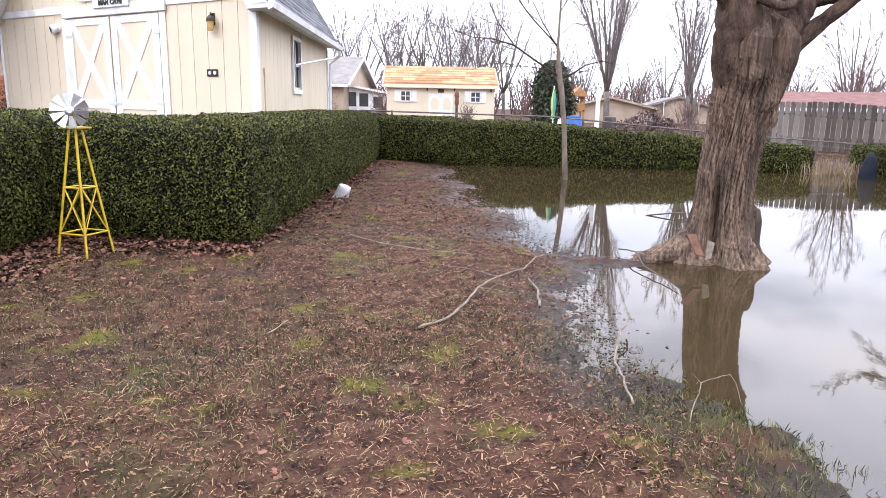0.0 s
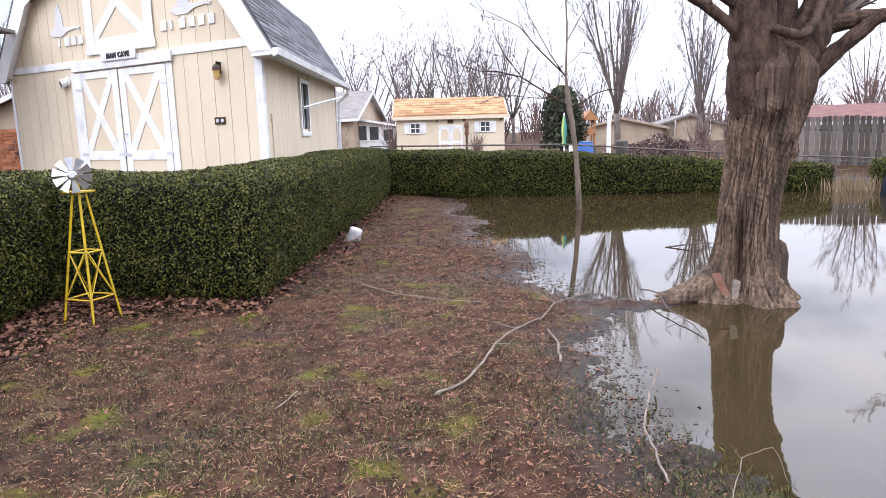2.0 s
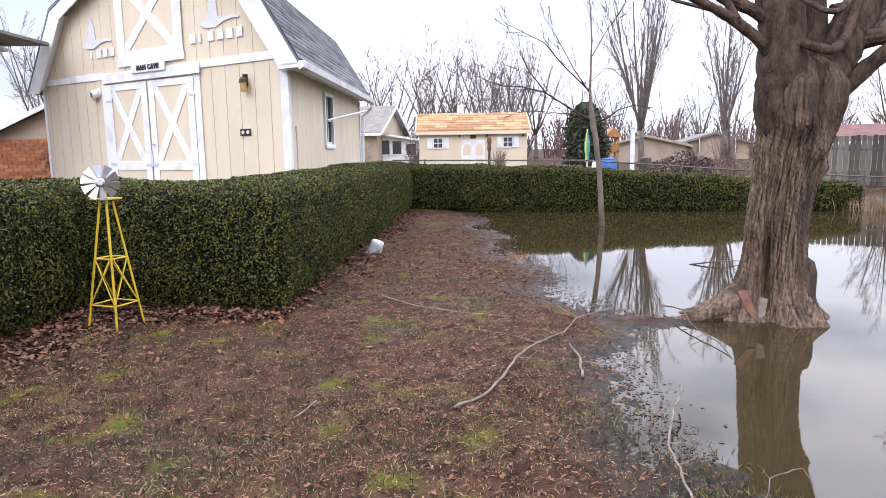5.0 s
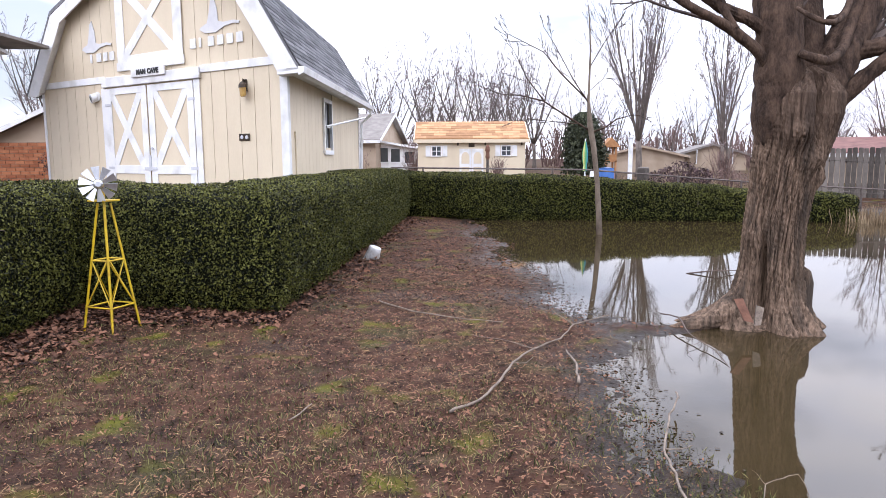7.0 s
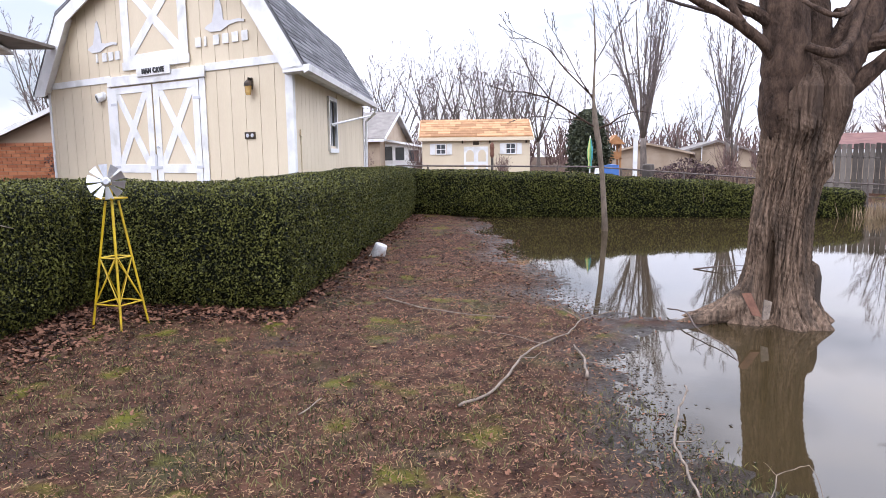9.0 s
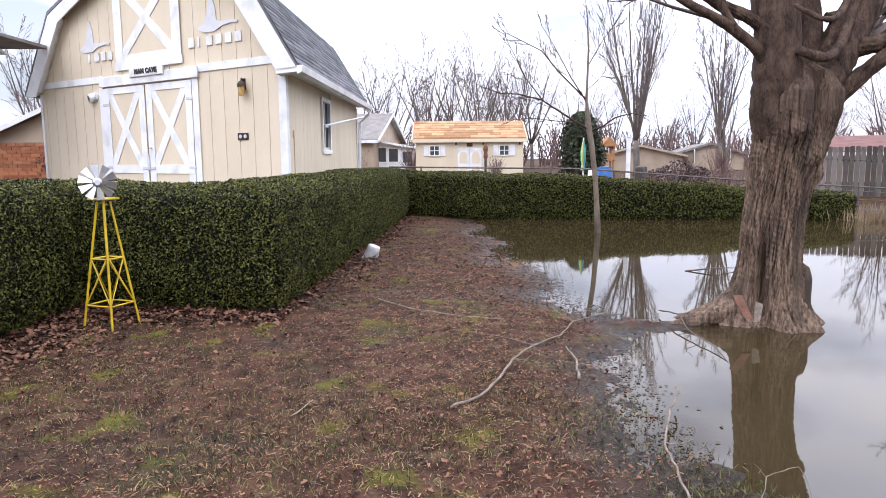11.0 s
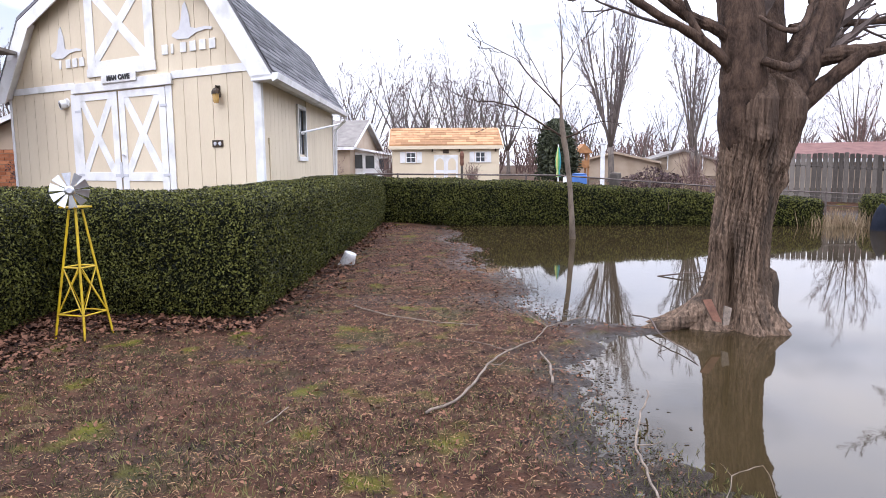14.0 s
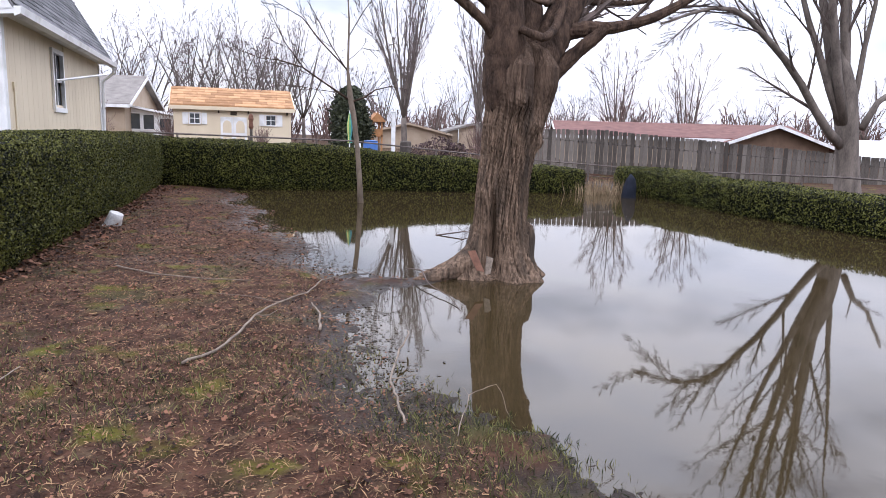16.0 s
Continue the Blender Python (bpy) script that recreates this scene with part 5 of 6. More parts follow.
def evergreen():
    x, y, g = 6.35, 32.0, 0.5
    root = thing("evergreen_tree", (x, y, g), "dark rounded evergreen tree", "tree")
    part("trunk", Mesh().tube([(x, y, g - 0.1), (x, y, g + 2.6)], [0.14, 0.05], 8), GREY_BARK, root)
    r = np.random.default_rng(4)
    n = 14000
    z = r.uniform(0.12, 1, n)
    a = r.uniform(0, 6.283, n)
    rad = 0.84 * np.sqrt(np.clip(1 - ((z - 0.30) / 0.72) ** 2, 0.02, 1)) * (1 + 0.14 * np.sin(3 * a + 7 * z) + 0.10 * np.sin(9 * a - 19 * z) + 0.08 * np.sin(17 * a + 31 * z)) * r.uniform(0.55, 1.12, n)
    pos = np.stack([x + rad * np.cos(a), y + rad * np.sin(a), g + 3.15 * z], axis=1)
    nr = np.stack([np.cos(a), np.sin(a), 0.4 + 0 * a], axis=1) + r.normal(size=(n, 3)) * 1.1
    v, f = scattered(LEAF, LEAF_FACE, pos, turns(nr, r.uniform(0, 6.28, n)), 0.17 * r.uniform(0.6, 1.3, n))
    arrays("crown", v, f, EVERGREEN, root, "dark green needles", "stuff")


evergreen()
bush("shrub", (7.75, 22.6, 0.35), (1.05, 0.7, 1.05), 21, "dark leafless shrub with dull red leaves", DARK_BRUSH, 1500, 0.09)
bush("shrub", (9.2, 22.4, 0.3), (0.7, 0.6, 0.95), 22, "dry reddish shrub behind the hedge", BRUSH, 500, 0.07)
bush("shrub", (10.6, 26.5, 0.45), (1.1, 0.7, 1.7), 27, "bare tangled shrub beyond the yard", BRUSH, 0, 0.05)
bush("shrub", (13.0, 29.0, 0.45), (1.3, 0.8, 2.0), 28, "tall bare brushy shrub beyond the yard", BRUSH, 0, 0.05)
bush("shrub", (15.6, 32.0, 0.45), (1.4, 0.8, 2.1), 29, "tall bare brushy shrub before a far house", BRUSH, 0, 0.05)
bush("shrub", (-1.35, 29.0, 0.5), (0.45, 0.4, 1.7), 23, "tall thin bare shrub beside the shed", BRUSH, 0, 0.05)
bush("shrub", (2.0, 26.8, 0.5), (0.5, 0.4, 1.1), 24, "bare shrub before the shed", BRUSH, 80, 0.05)
bush("shrub", (-2.9, 21.0, 0.45), (0.55, 0.5, 1.5), 25, "dry bush beside the barn", BRUSH, 500, 0.06)
bush("shrub", (-10.6, 19.2, 0.9), (0.7, 0.6, 1.15), 26, "reddish shrub against the brick wall", DARK_BRUSH, 500, 0.07)


def reeds():
    """Dry grasses and weeds behind the far hedge and in the gap at the corner."""
    r = np.random.default_rng(9)
    n = 4200
    x = np.concatenate([r.uniform(-1.6, 10.5, 3000), r.normal(10.6, 0.4, 700), r.normal(12.4, 0.8, 500)])
    y = np.concatenate([r.uniform(20.3, 24.0, 3000), r.normal(17.0, 0.35, 700), r.normal(16.6, 0.6, 500)])
    h = np.concatenate([r.uniform(0.4, 0.95, 3000), r.uniform(0.25, 0.7, 700), r.uniform(0.2, 0.5, 500)])
    pos = np.stack([x, y, ground_height(x, y) - 0.03], axis=1)
    blade = [(-0.012, 0, 0), (0.012, 0, 0), (0.02, 0.05, 0.6), (0.06, 0.12, 1.0)]
    a = r.uniform(0, 6.28, n)
    up = np.stack([0.25 * r.normal(size=n), 0.25 * r.normal(size=n), np.ones(n)], axis=1)
    v, f = scattered(blade, [(0, 1, 2, 3)], pos, turns(up, a), h)
    tagged(arrays("dry_reeds", v, f, REED), "dry straw-coloured weeds behind the hedges", "weeds", kind="stuff")


reeds()


# ---- background trees ----
kinds = []
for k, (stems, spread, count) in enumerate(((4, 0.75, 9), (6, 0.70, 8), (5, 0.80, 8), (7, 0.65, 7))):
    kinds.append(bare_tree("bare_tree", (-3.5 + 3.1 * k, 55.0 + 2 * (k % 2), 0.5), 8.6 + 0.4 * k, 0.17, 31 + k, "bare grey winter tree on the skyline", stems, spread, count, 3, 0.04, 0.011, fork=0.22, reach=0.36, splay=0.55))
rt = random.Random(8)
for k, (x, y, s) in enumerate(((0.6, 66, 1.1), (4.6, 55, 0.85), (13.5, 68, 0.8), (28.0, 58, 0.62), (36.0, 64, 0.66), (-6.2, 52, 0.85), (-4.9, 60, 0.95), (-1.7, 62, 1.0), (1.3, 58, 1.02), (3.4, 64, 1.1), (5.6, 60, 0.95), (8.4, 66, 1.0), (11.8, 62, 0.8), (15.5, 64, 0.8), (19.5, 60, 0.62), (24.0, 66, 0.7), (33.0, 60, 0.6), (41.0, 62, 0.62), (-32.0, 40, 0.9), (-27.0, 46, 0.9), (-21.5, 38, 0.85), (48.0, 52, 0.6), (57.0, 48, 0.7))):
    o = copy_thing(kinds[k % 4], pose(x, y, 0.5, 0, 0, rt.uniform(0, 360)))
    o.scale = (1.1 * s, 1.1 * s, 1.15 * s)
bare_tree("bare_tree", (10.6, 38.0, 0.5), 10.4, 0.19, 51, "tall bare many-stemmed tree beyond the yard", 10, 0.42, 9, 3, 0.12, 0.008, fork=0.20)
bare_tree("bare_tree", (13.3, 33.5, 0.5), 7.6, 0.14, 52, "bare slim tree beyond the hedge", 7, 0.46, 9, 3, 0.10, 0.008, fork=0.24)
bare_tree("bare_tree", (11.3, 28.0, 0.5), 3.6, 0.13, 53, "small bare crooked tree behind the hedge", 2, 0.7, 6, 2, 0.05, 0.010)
bare_tree("bare_tree", (21.2, 33.0, 0.2), 6.4, 0.13, 54, "broad reddish bare tree behind the fence", 7, 0.60, 8, 3, 0.08, 0.007, twig=BRUSH, fork=0.12)
bare_tree("bare_tree", (25.4, 32.5, 0.2), 6.0, 0.13, 55, "broad reddish bare tree behind the fence", 7, 0.60, 8, 3, 0.08, 0.007, twig=BRUSH, fork=0.12)


def skyline_brush():
    """Low reddish woods along the horizon."""
    r = np.random.default_rng(12)
    root = thing("distant_woods", (20.0, 78.0, 0.5), "hazy reddish bare woods on the horizon", "woods", kind="stuff")
    m = Mesh()
    rnd = random.Random(13)
    for k in range(190):
        x = rnd.uniform(-26, 72)
        y = 78 + rnd.uniform(-6, 10) - 0.35 * max(0, x - 15)
        h = rnd.uniform(3.2, 6.0)
        for j in range(3):
            q, s = branch_line((x + rnd.uniform(-0.6, 0.6), y, 0.3), (rnd.uniform(-0.4, 0.4), 0, 1), h * rnd.uniform(0.6, 1), 0.11, 0.05, 3, 0.12, 0.1, rnd)
            m.tube(q, s, 3)
            sprout(m, q, s, 1, rnd, 0.7, 5, 0.45, 0.08, 0.045, 0.05)
    part("branches", m, BRUSH, root)


skyline_brush()


def right_tree():
    bx, by = 16.5, 14.0
    root = thing("shade_tree", (bx, by, 0.2), "large pale grey bare tree beyond the low hedge", "tree")
    rnd = random.Random(61)
    twigs = Mesh()

    def limb(pts, radii, more=6, depth=2):
        pts = [Vector(p) for p in pts]
        part("limb", Mesh().tube(pts, radii, 10), GREY_BARK, root, smooth=True)
        if more:
            sprout(twigs, pts, radii, depth, rnd, 0.55, more, 0.34, 0.02, 0.0045, 0.2)

    part("trunk", Mesh().tube([(bx, by, -0.2), (bx, by, 0.4), (bx - 0.10, by, 1.0), (bx - 0.24, by, 1.8), (bx - 0.36, by, 2.4), (bx - 0.48, by, 3.0), (bx - 0.62, by, 3.5), (bx - 0.76, by, 4.0)], [0.42, 0.33, 0.29, 0.28, 0.29, 0.27, 0.19, 0.06], 18), GREY_BARK, root, smooth=True)
    for x0, dy, slope, back, tall, r in ((-0.48, 0.0, -0.58, 0.10, 8.0, 0.115), (-0.46, -0.08, -0.42, -0.16, 10.0, 0.13), (-0.42, 0.08, -0.29, 0.18, 11.5, 0.14), (-0.38, 0.0, -0.18, -0.06, 11.5, 0.13), (-0.33, 0.05, -0.05, 0.12, 10.5, 0.12), (-0.30, -0.05, 0.12, -0.05, 9.0, 0.085)):
        line = [(bx + x0 + slope * (tall - 2.1) * k / 7 * (1 - 0.04 * k) + rnd.uniform(-0.05, 0.05), by + dy + back * 0.5 * k, 2.1 + (tall - 2.1) * k / 7) for k in range(8)]
        limb(line, [r * (1 - 0.12 * k) for k in range(8)], 10, 3)
    limb([(bx - 0.35, by, 1.5), (15.60, by, 1.90), (15.1, by, 2.4), (14.54, by, 3.05), (13.9, by, 3.65), (13.32, by, 4.08), (12.7, by, 4.5), (12.22, by, 4.69), (11.6, by, 4.68), (11.0, by, 4.5), (10.2, by, 4.2)], [0.13, 0.12, 0.105, 0.095, 0.088, 0.08, 0.07, 0.06, 0.05, 0.04, 0.02], 16)
    limb([(bx + 0.25, by, 2.0), (bx + 0.7, by, 2.7), (bx + 1.3, by, 3.1), (bx + 2.0, by, 4.2)], [0.10, 0.08, 0.06, 0.03], 6)
    part("crown", twigs, TWIG, root, "bare twigs")


right_tree()


# ---- small things on the lawn and in the water ----
def white_lantern_cap():
    x, y = -1.17, 10.85
    g = float(ground_height(x, y))
    root = thing("white_bucket", (x, y, g), "dirty white plastic bucket tipped by the hedge", "bucket")
    # mouth down in the leaves, leaning
    lean, bearing = radians(158), radians(160)
    def tipped(u, v, w):
        a, h = u * math.cos(lean) + w * math.sin(lean), w * math.cos(lean) - u * math.sin(lean)
        return (x + a * math.cos(bearing) - v * math.sin(bearing), y + a * math.sin(bearing) + v * math.cos(bearing), g + 0.07 + h)
    dent = lambda z: 1 + 0.05 * math.sin(40 * z)
    part("shell", Mesh(tipped).lathe([(0.075, -0.13), (0.098, -0.125), (0.104 * dent(0.0), -0.05), (0.112 * dent(0.02), 0.02), (0.118, 0.10), (0.126, 0.13), (0.118, 0.128), (0.095, -0.11)], 20), PLASTIC, root, smooth=True)
    part("rim", Mesh(tipped).lathe([(0.124, 0.105), (0.133, 0.108), (0.133, 0.128), (0.124, 0.132)], 20), PLASTIC, root)


white_lantern_cap()


def dark_cover():
    x, y = 10.75, 15.6
    root = thing("covered_post", (x, y, -0.1), "dark blue tarp-covered post in the water", "post")
    m = Mesh()
    prof = [(0.20, -0.15), (0.185, 0.1), (0.16, 0.32), (0.11, 0.50), (0.05, 0.60), (0.01, 0.64)]
    sides = 14
    v = [(x + r * (1 + 0.15 * math.sin(3 * a + z * 6)) * math.cos(a), y + r * (1 + 0.15 * math.sin(3 * a + z * 6)) * math.sin(a), z) for r, z in prof for a in (2 * math.pi * k / sides for k in range(sides))]
    m.add(v, [(i * sides + k, i * sides + (k + 1) % sides, (i + 1) * sides + (k + 1) % sides, (i + 1) * sides + k) for i in range(5) for k in range(sides)] + [tuple(range(5 * sides, 6 * sides))])
    part("cover", m, NAVY, root, smooth=True)
    part("stake", Mesh().tube([(x, y, -0.3), (x, y, 0.52)], [0.03, 0.03], 8), OLD_BOARD, root)


dark_cover()


def stick(name, pts, r0, r1, label, side=(), material=DEADWOOD, seed=1):
    rnd = random.Random(seed)
    base = pts[0]
    def lift(p):
        g = float(ground_height(p[0], p[1]))
        return Vector((p[0], p[1], max(g, 0.0) + p[2]))
    root = thing(name, tuple(lift((base[0], base[1], 0))), label, "branch")
    def line(ps, a, b):
        q, s = [], []
        ps = [lift(p) for p in ps]
        for i in range(len(ps) - 1):
            for j in range(4):
                t = j / 4
                q.append(ps[i].lerp(ps[i + 1], t) + Vector((rnd.uniform(-1, 1), rnd.uniform(-1, 1), 0.4 * rnd.uniform(-1, 1))) * 0.008)
        q.append(ps[-1])
        s = [(a + (b - a) * i / (len(q) - 1)) * rnd.uniform(0.9, 1.12) for i in range(len(q))]
        return Mesh().tube(q, s, 8)
    part("stem", line(pts, r0, r1), material, root, smooth=True)
    for ps in side:
        part("twig", line(ps, r1 * 0.8, r1 * 0.3), material, root, smooth=True)
    return root


stick("fallen_branch", [(0.02, 4.12, 0.02), (0.22, 4.33, 0.02), (0.36, 4.62, 0.03), (0.50, 5.05, 0.05), (0.72, 5.48, 0.05), (1.0, 5.85, 0.04), (1.2, 6.3, 0.05), (1.42, 6.62, 0.04), (1.66, 6.9, 0.03)], 0.0105, 0.005, "long pale fallen branch lying on the muddy lawn", [[(0.72, 5.48, 0.05), (0.55, 5.75, 0.04), (0.2, 6.0, 0.02)], [(1.2, 6.3, 0.05), (1.05, 6.6, 0.1), (1.2, 7.0, 0.05)], [(1.42, 6.62, 0.04), (1.6, 6.5, 0.1), (1.85, 6.6, 0.02)], [(0.5, 5.05, 0.05), (0.62, 5.1, 0.03), (0.7, 5.35, 0.02)]], seed=2)
stick("fallen_branch", [(1.13, 3.0, 0.02), (1.16, 3.3, 0.03), (1.2, 3.6, 0.05), (1.33, 3.95, 0.08), (1.47, 4.2, 0.12), (1.52, 4.38, 0.10)], 0.007, 0.006, "pale stick leaning out over the water", [[(1.2, 3.6, 0.05), (1.32, 3.62, 0.05), (1.4, 3.72, 0.02)]], seed=3)
stick("fallen_branch", [(2.2, 6.9, 0.05), (2.25, 6.5, 0.09), (2.2, 6.1, 0.05), (2.25, 5.6, 0.03), (2.22, 5.1, -0.01)], 0.008, 0.004, "dark twig trailing from the tree's roots into water", [[(2.25, 5.9, 0.03), (2.05, 5.7, 0.02), (2.0, 5.4, 0.0)], [(2.25, 6.5, 0.09), (2.6, 6.6, 0.1), (2.9, 6.5, 0.12)]], TWIG, seed=4)
stick("fallen_stick", [(0.95, 4.75, 0.02), (1.02, 5.2, 0.03), (1.0, 5.55, 0.03)], 0.012, 0.006, "short pale stick on mud", [[(1.02, 5.1, 0.03), (1.3, 5.05, 0.02)]], seed=5)
stick("fallen_stick", [(-0.75, 7.5, 0.02), (-0.35, 6.9, 0.03), (0.1, 6.6, 0.03), (0.55, 6.45, 0.02)], 0.008, 0.004, "long thin pale stick on the lawn", seed=6)
stick("fallen_stick", [(1.32, 2.75, 0.02), (1.45, 2.95, 0.15), (1.62, 3.0, 0.2), (1.66, 2.9, 0.05)], 0.003, 0.0015, "thin curved twig among wet grass", [[(1.45, 2.95, 0.15), (1.5, 3.2, 0.12)]], seed=7)
stick("fallen_stick", [(-0.95, 4.0, 0.02), (-0.86, 4.25, 0.04)], 0.005, 0.004, "short broken stick on the lawn", seed=8)
stick("fallen_stick", [(3.4, 9.6, 0.0), (3.8, 9.5, 0.06), (4.2, 9.7, 0.02)], 0.012, 0.005, "twig floating on the flood water", [[(3.8, 9.5, 0.06), (3.7, 9.8, 0.2)]], TWIG, seed=9)
stick("fallen_stick", [(6.6, 18.0, 0.05), (6.45, 17.6, 0.3), (6.3, 17.2, 0.62)], 0.012, 0.006, "pale stick leaning against the hedge", seed=10)


def hedge_twig():
    root = thing("hedge_twig", (-3.88, 5.6, 1.12), "pale bare twig sticking out of the hedge", "twig")
    part("stem", Mesh().tube([(-3.98, 5.55, 1.13), (-3.80, 5.62, 1.10), (-3.70, 5.72, 1.05)], [0.006, 0.006, 0.004], 6), DEADWOOD, root, smooth=True)


hedge_twig()


def bark_slabs():
    root = thing("wood_slab", (2.70, 6.14, 0.15), "reddish broken wood slab leaning in the tree's hollow", "wood")
    part("slab", Mesh().add([(2.69, 6.06, 0.17), (2.76, 6.03, 0.16), (2.70, 6.14, 0.36), (2.63, 6.17, 0.35), (2.70, 6.10, 0.16), (2.78, 6.07, 0.15), (2.72, 6.18, 0.35), (2.65, 6.21, 0.34)], [(0, 1, 2, 3), (7, 6, 5, 4), (0, 4, 5, 1), (1, 5, 6, 2), (2, 6, 7, 3), (3, 7, 4, 0)]), ROTTEN, root)
    rock = thing("pale_block", (2.84, 6.12, 0.13), "pale wood block wedged at the tree's foot", "wood")
    part("block", Mesh().add([(2.79, 6.08, 0.12), (2.84, 6.06, 0.13), (2.89, 6.12, 0.27), (2.83, 6.14, 0.29), (2.80, 6.12, 0.12), (2.85, 6.10, 0.13), (2.90, 6.16, 0.27), (2.84, 6.18, 0.29)], [(0, 1, 2, 3), (7, 6, 5, 4), (0, 4, 5, 1), (1, 5, 6, 2), (2, 6, 7, 3), (3, 7, 4, 0)]), DEADWOOD, rock)


bark_slabs()


# ---- litter, grass and floating bits ----
LITTER = [(-0.5, -0.03, 0), (-0.22, -0.30, 0.07), (0.05, -0.18, 0.0), (0.28, -0.36, 0.09), (0.5, 0.0, 0.02), (0.25, 0.34, 0.08), (0.04, 0.2, 0.0), (-0.25, 0.30, 0.08)]
LITTER_FACES = [(0, 1, 2, 7), (2, 3, 4, 5), (2, 5, 6, 7)]


def hedge_line(y):
    """x of the long hedge's lawn-side foot."""
    return np.interp(y, [7.0, 17.5], [-1.93, -1.10])


def fallen_leaves():
    r = np.random.default_rng(31)
    y1 = r.uniform(7.0, 18.0, 9000)
    x1 = hedge_line(y1) + np.abs(r.normal(0, 0.30, 9000)) - 0.22
    x2 = r.uniform(-4.1, -1.6, 5200)
    y2 = 6.90 - 0.12 * (x2 + 2) - np.abs(r.normal(0, 0.26, 5200)) + 0.1
    y3 = r.uniform(3.2, 7.5, 6500)
    x3 = -3.88 + np.abs(r.normal(0, 0.42, 6500)) - 0.1
    x4, y4 = r.uniform(-4.0, 1.4, 42000), 0.8 + 13.0 * r.random(42000) ** 1.35
    x5, y5 = r.normal(0.15, 0.55, 500), r.normal(4.35, 0.4, 500)
    x6, y6 = r.normal(1.6, 0.6, 500), r.normal(6.6, 0.3, 500)
    y7 = r.uniform(7.5, 17.8, 12000)
    x7 = r.uniform(-1.4, 1.0, 12000)
    x, y = np.concatenate([x1, x2, x3, x4, x5, x6, x7]), np.concatenate([y1, y2, y3, y4, y5, y6, y7])
    n = len(x)
    heap = np.concatenate([np.full(20700, 0.035), np.full(55000, 0.012)])
    z = ground_height(x, y) + r.random(n) * heap + 0.006
    keep = z > 0.0
    x, y, z, n = x[keep], y[keep], z[keep], int(keep.sum())
    size = np.where(np.arange(n) < 19000, 0.044, 0.019) * r.uniform(0.5, 1.35, n) * np.where(r.random(n) < 0.09, 2.0, 1.0) * np.where((y > 8) & (np.arange(n) >= 19000), 1.1, 1.0)
    size = np.where(y < 5, size * 0.85, size)
    up = np.stack([0.42 * r.normal(size=n), 0.42 * r.normal(size=n), np.ones(n)], axis=1)
    v, f = scattered(LITTER, LITTER_FACES, np.stack([x, y, z], axis=1), turns(up, r.uniform(0, 6.28, n)), size)
    tagged(arrays("fallen_leaves", v, f, DEAD_LEAF), "curled brown fallen leaves on the lawn and under hedges", "leaves", kind="stuff")


fallen_leaves()


def wood_chips():
    r = np.random.default_rng(32)
    n = 70000
    x, y = r.uniform(-4.0, 1.35, n), 0.6 + 11.0 * r.random(n) ** 1.35
    z = ground_height(x, y) + 0.004
    keep = (z > 0.012) & (x > -3.9)
    x, y, z = x[keep], y[keep], z[keep]
    n = len(x)
    chip = [(-0.5, -0.12, 0), (0.5, -0.09, 0.02), (0.42, 0.13, 0.06), (-0.45, 0.10, 0.04)]
    up = np.stack([0.3 * r.normal(size=n), 0.3 * r.normal(size=n), np.ones(n)], axis=1)
    v, f = scattered(chip, [(0, 1, 2, 3)], np.stack([x, y, z], axis=1), turns(up, r.uniform(0, 6.28, n)), 0.021 * r.uniform(0.3, 1.0, n) * np.where(r.random(n) < 0.06, 2.0, 1.0))
    tagged(arrays("straw_litter", v, f, STRAW), "pale straw bits and wood chips over the soil", "litter", kind="stuff")


wood_chips()


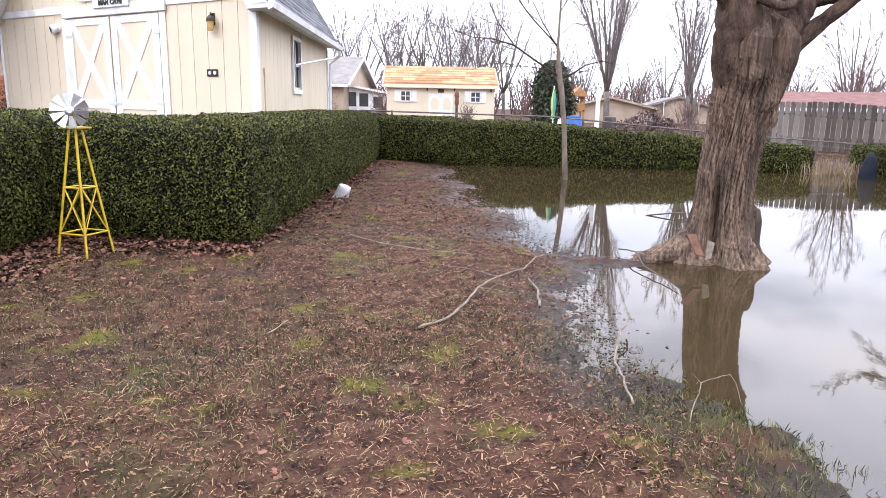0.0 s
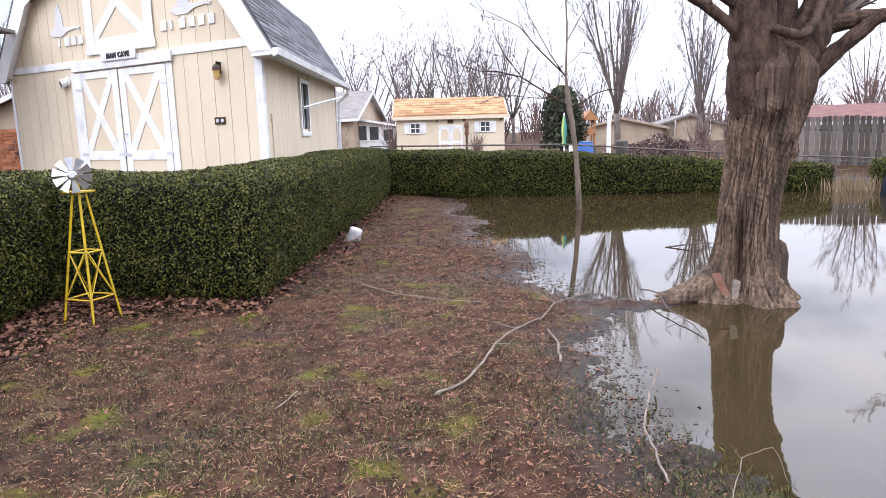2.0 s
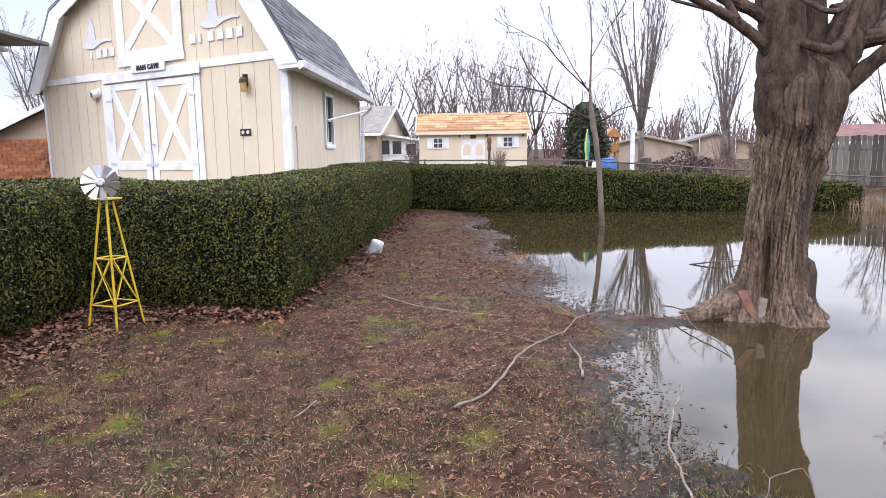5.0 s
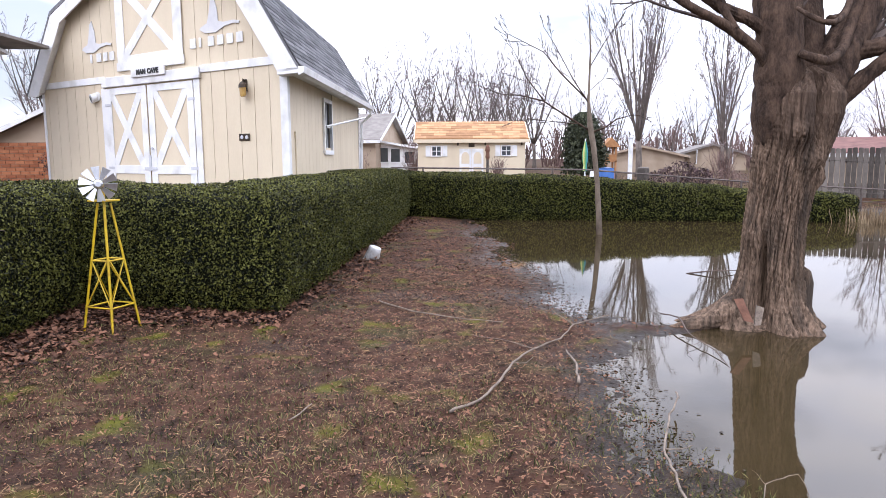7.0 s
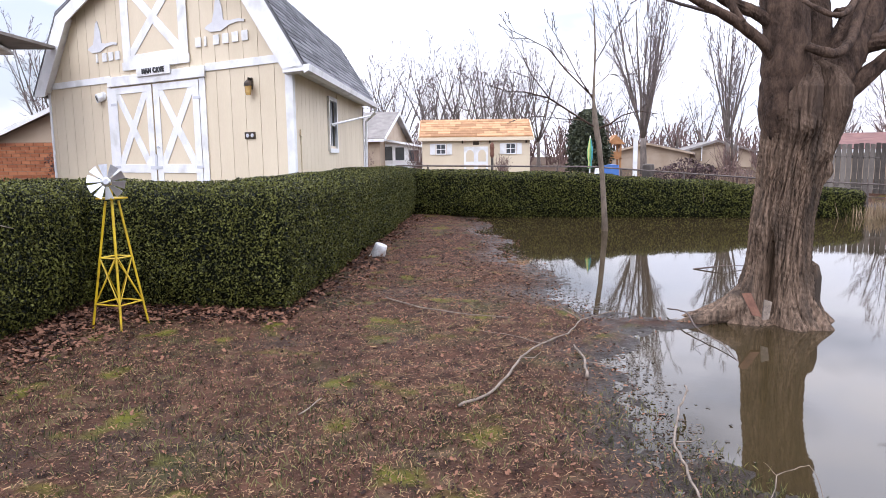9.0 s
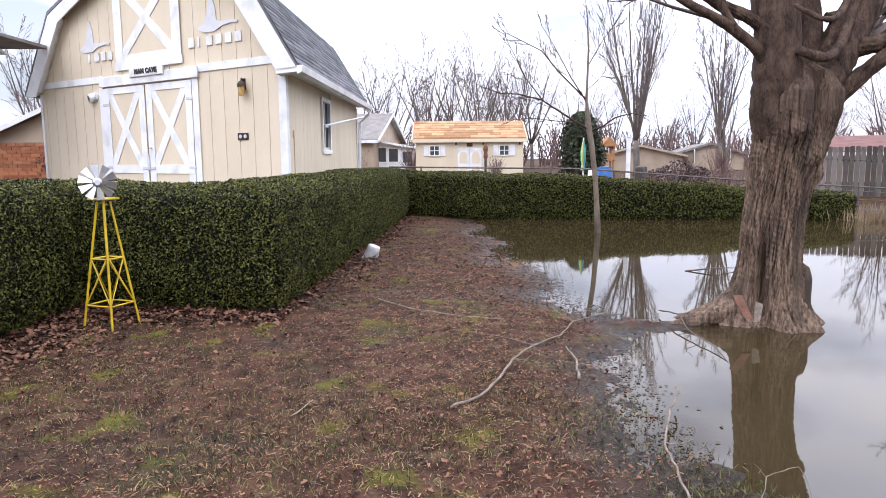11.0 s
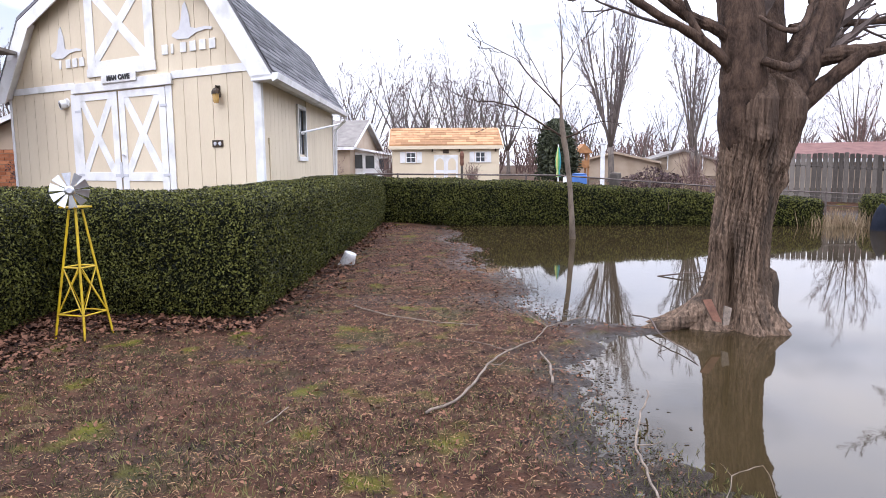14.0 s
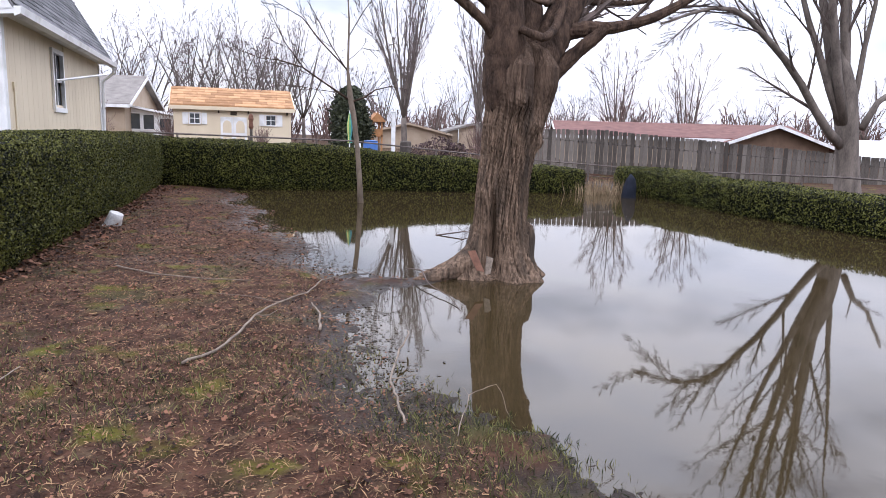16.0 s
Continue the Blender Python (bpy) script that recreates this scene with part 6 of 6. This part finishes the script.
def grass():
    r = np.random.default_rng(33)
    n = 210000
    x, y = r.uniform(-4.0, 2.4, n), 0.6 + 12.0 * r.random(n) ** 1.45
    patch = rough_noise(x * 0.9 + 3, y * 0.9 - 2, 0.8)
    near = np.exp(-((x + 0.9) / 0.9) ** 2 - ((y - 3.6) / 0.8) ** 2) + 2.2 * np.exp(-((x - 1.5) / 0.42) ** 2 - ((y - 2.75) / 0.5) ** 2) + 0.7 * np.exp(-((x - 0.5) / 0.7) ** 2 - ((y - 4.0) / 0.7) ** 2)
    keep = (r.random(n) < np.clip(0.10 + 0.28 * patch + 0.85 * near, 0.03, 1) * smooth(9.5, 4.0, y)) & (ground_height(x, y) > -0.01)
    x, y = x[keep], y[keep]
    n = len(x)
    pos = np.stack([x, y, ground_height(x, y) - 0.004], axis=1)
    blade = [(-0.035, 0, 0), (0.035, 0, 0), (0.024, 0.16, 0.55), (-0.008, 0.45, 0.95)]
    up = np.stack([0.45 * r.normal(size=n), 0.45 * r.normal(size=n), np.ones(n)], axis=1)
    v, f = scattered(blade, [(0, 1, 2, 3)], pos, turns(up, r.uniform(0, 6.28, n)), 0.036 * r.uniform(0.4, 1.6, n))
    tagged(arrays("grass_tufts", v, f, GRASS), "short sparse green and straw grass blades", "grass", kind="stuff")


grass()


def dead_grass():
    """Thin pale strands of last year's grass lying over the soil."""
    r = np.random.default_rng(35)
    n = 60000
    x, y = r.uniform(-4.0, 1.6, n), 0.6 + 9.0 * r.random(n) ** 1.3
    keep = (r.random(n) < np.clip(0.45 + 0.5 * rough_noise(x * 1.4 - 5, y * 1.4 + 1, 0.8), 0.1, 1)) & (ground_height(x, y) > 0.012)
    x, y = x[keep], y[keep]
    n = len(x)
    strand = [(-0.5, -0.022, 0.0), (0.0, -0.03, 0.13), (0.5, 0.06, 0.05), (0.0, 0.03, 0.14)]
    up = np.stack([0.22 * r.normal(size=n), 0.22 * r.normal(size=n), np.ones(n)], axis=1)
    v, f = scattered(strand, [(0, 1, 2, 3)], np.stack([x, y, ground_height(x, y) + 0.003], axis=1), turns(up, r.uniform(0, 6.28, n)), 0.055 * r.uniform(0.4, 1.5, n))
    tagged(arrays("dead_grass", v, f, STRAW), "thin pale strands of dead grass over soil", "grass", kind="stuff")


dead_grass()


def floating_bits():
    """Mud crumbs and leaf scraps that break the water along its edge."""
    r = np.random.default_rng(34)
    n = 5000
    y = 2.4 + 15.0 * r.random(n) ** 1.3
    x = shore(y) + r.normal(0.0, 0.15, n) * np.clip((y - 2.0) / 2.0, 0.2, 1)
    keep = r.random(n) < np.clip(0.55 + 0.6 * rough_noise(x * 2, y * 2, 0.8), 0, 1)
    x, y = x[keep], y[keep]
    n = len(x)
    up = np.stack([0.12 * r.normal(size=n), 0.12 * r.normal(size=n), np.ones(n)], axis=1)
    v, f = scattered(LITTER, LITTER_FACES, np.stack([x, y, np.full(n, 0.004)], axis=1), turns(up, r.uniform(0, 6.28, n)), 0.024 * r.uniform(0.3, 1.5, n))
    tagged(arrays("floating_scraps", v, f, surface("sodden_scraps", (0.022, 0.016, 0.011), (0.075, 0.055, 0.038), 8.0, 0.6, 0.2, islands=0.7)), "sodden dark leaf scraps along the water's edge", "leaves", kind="stuff")


floating_bits()
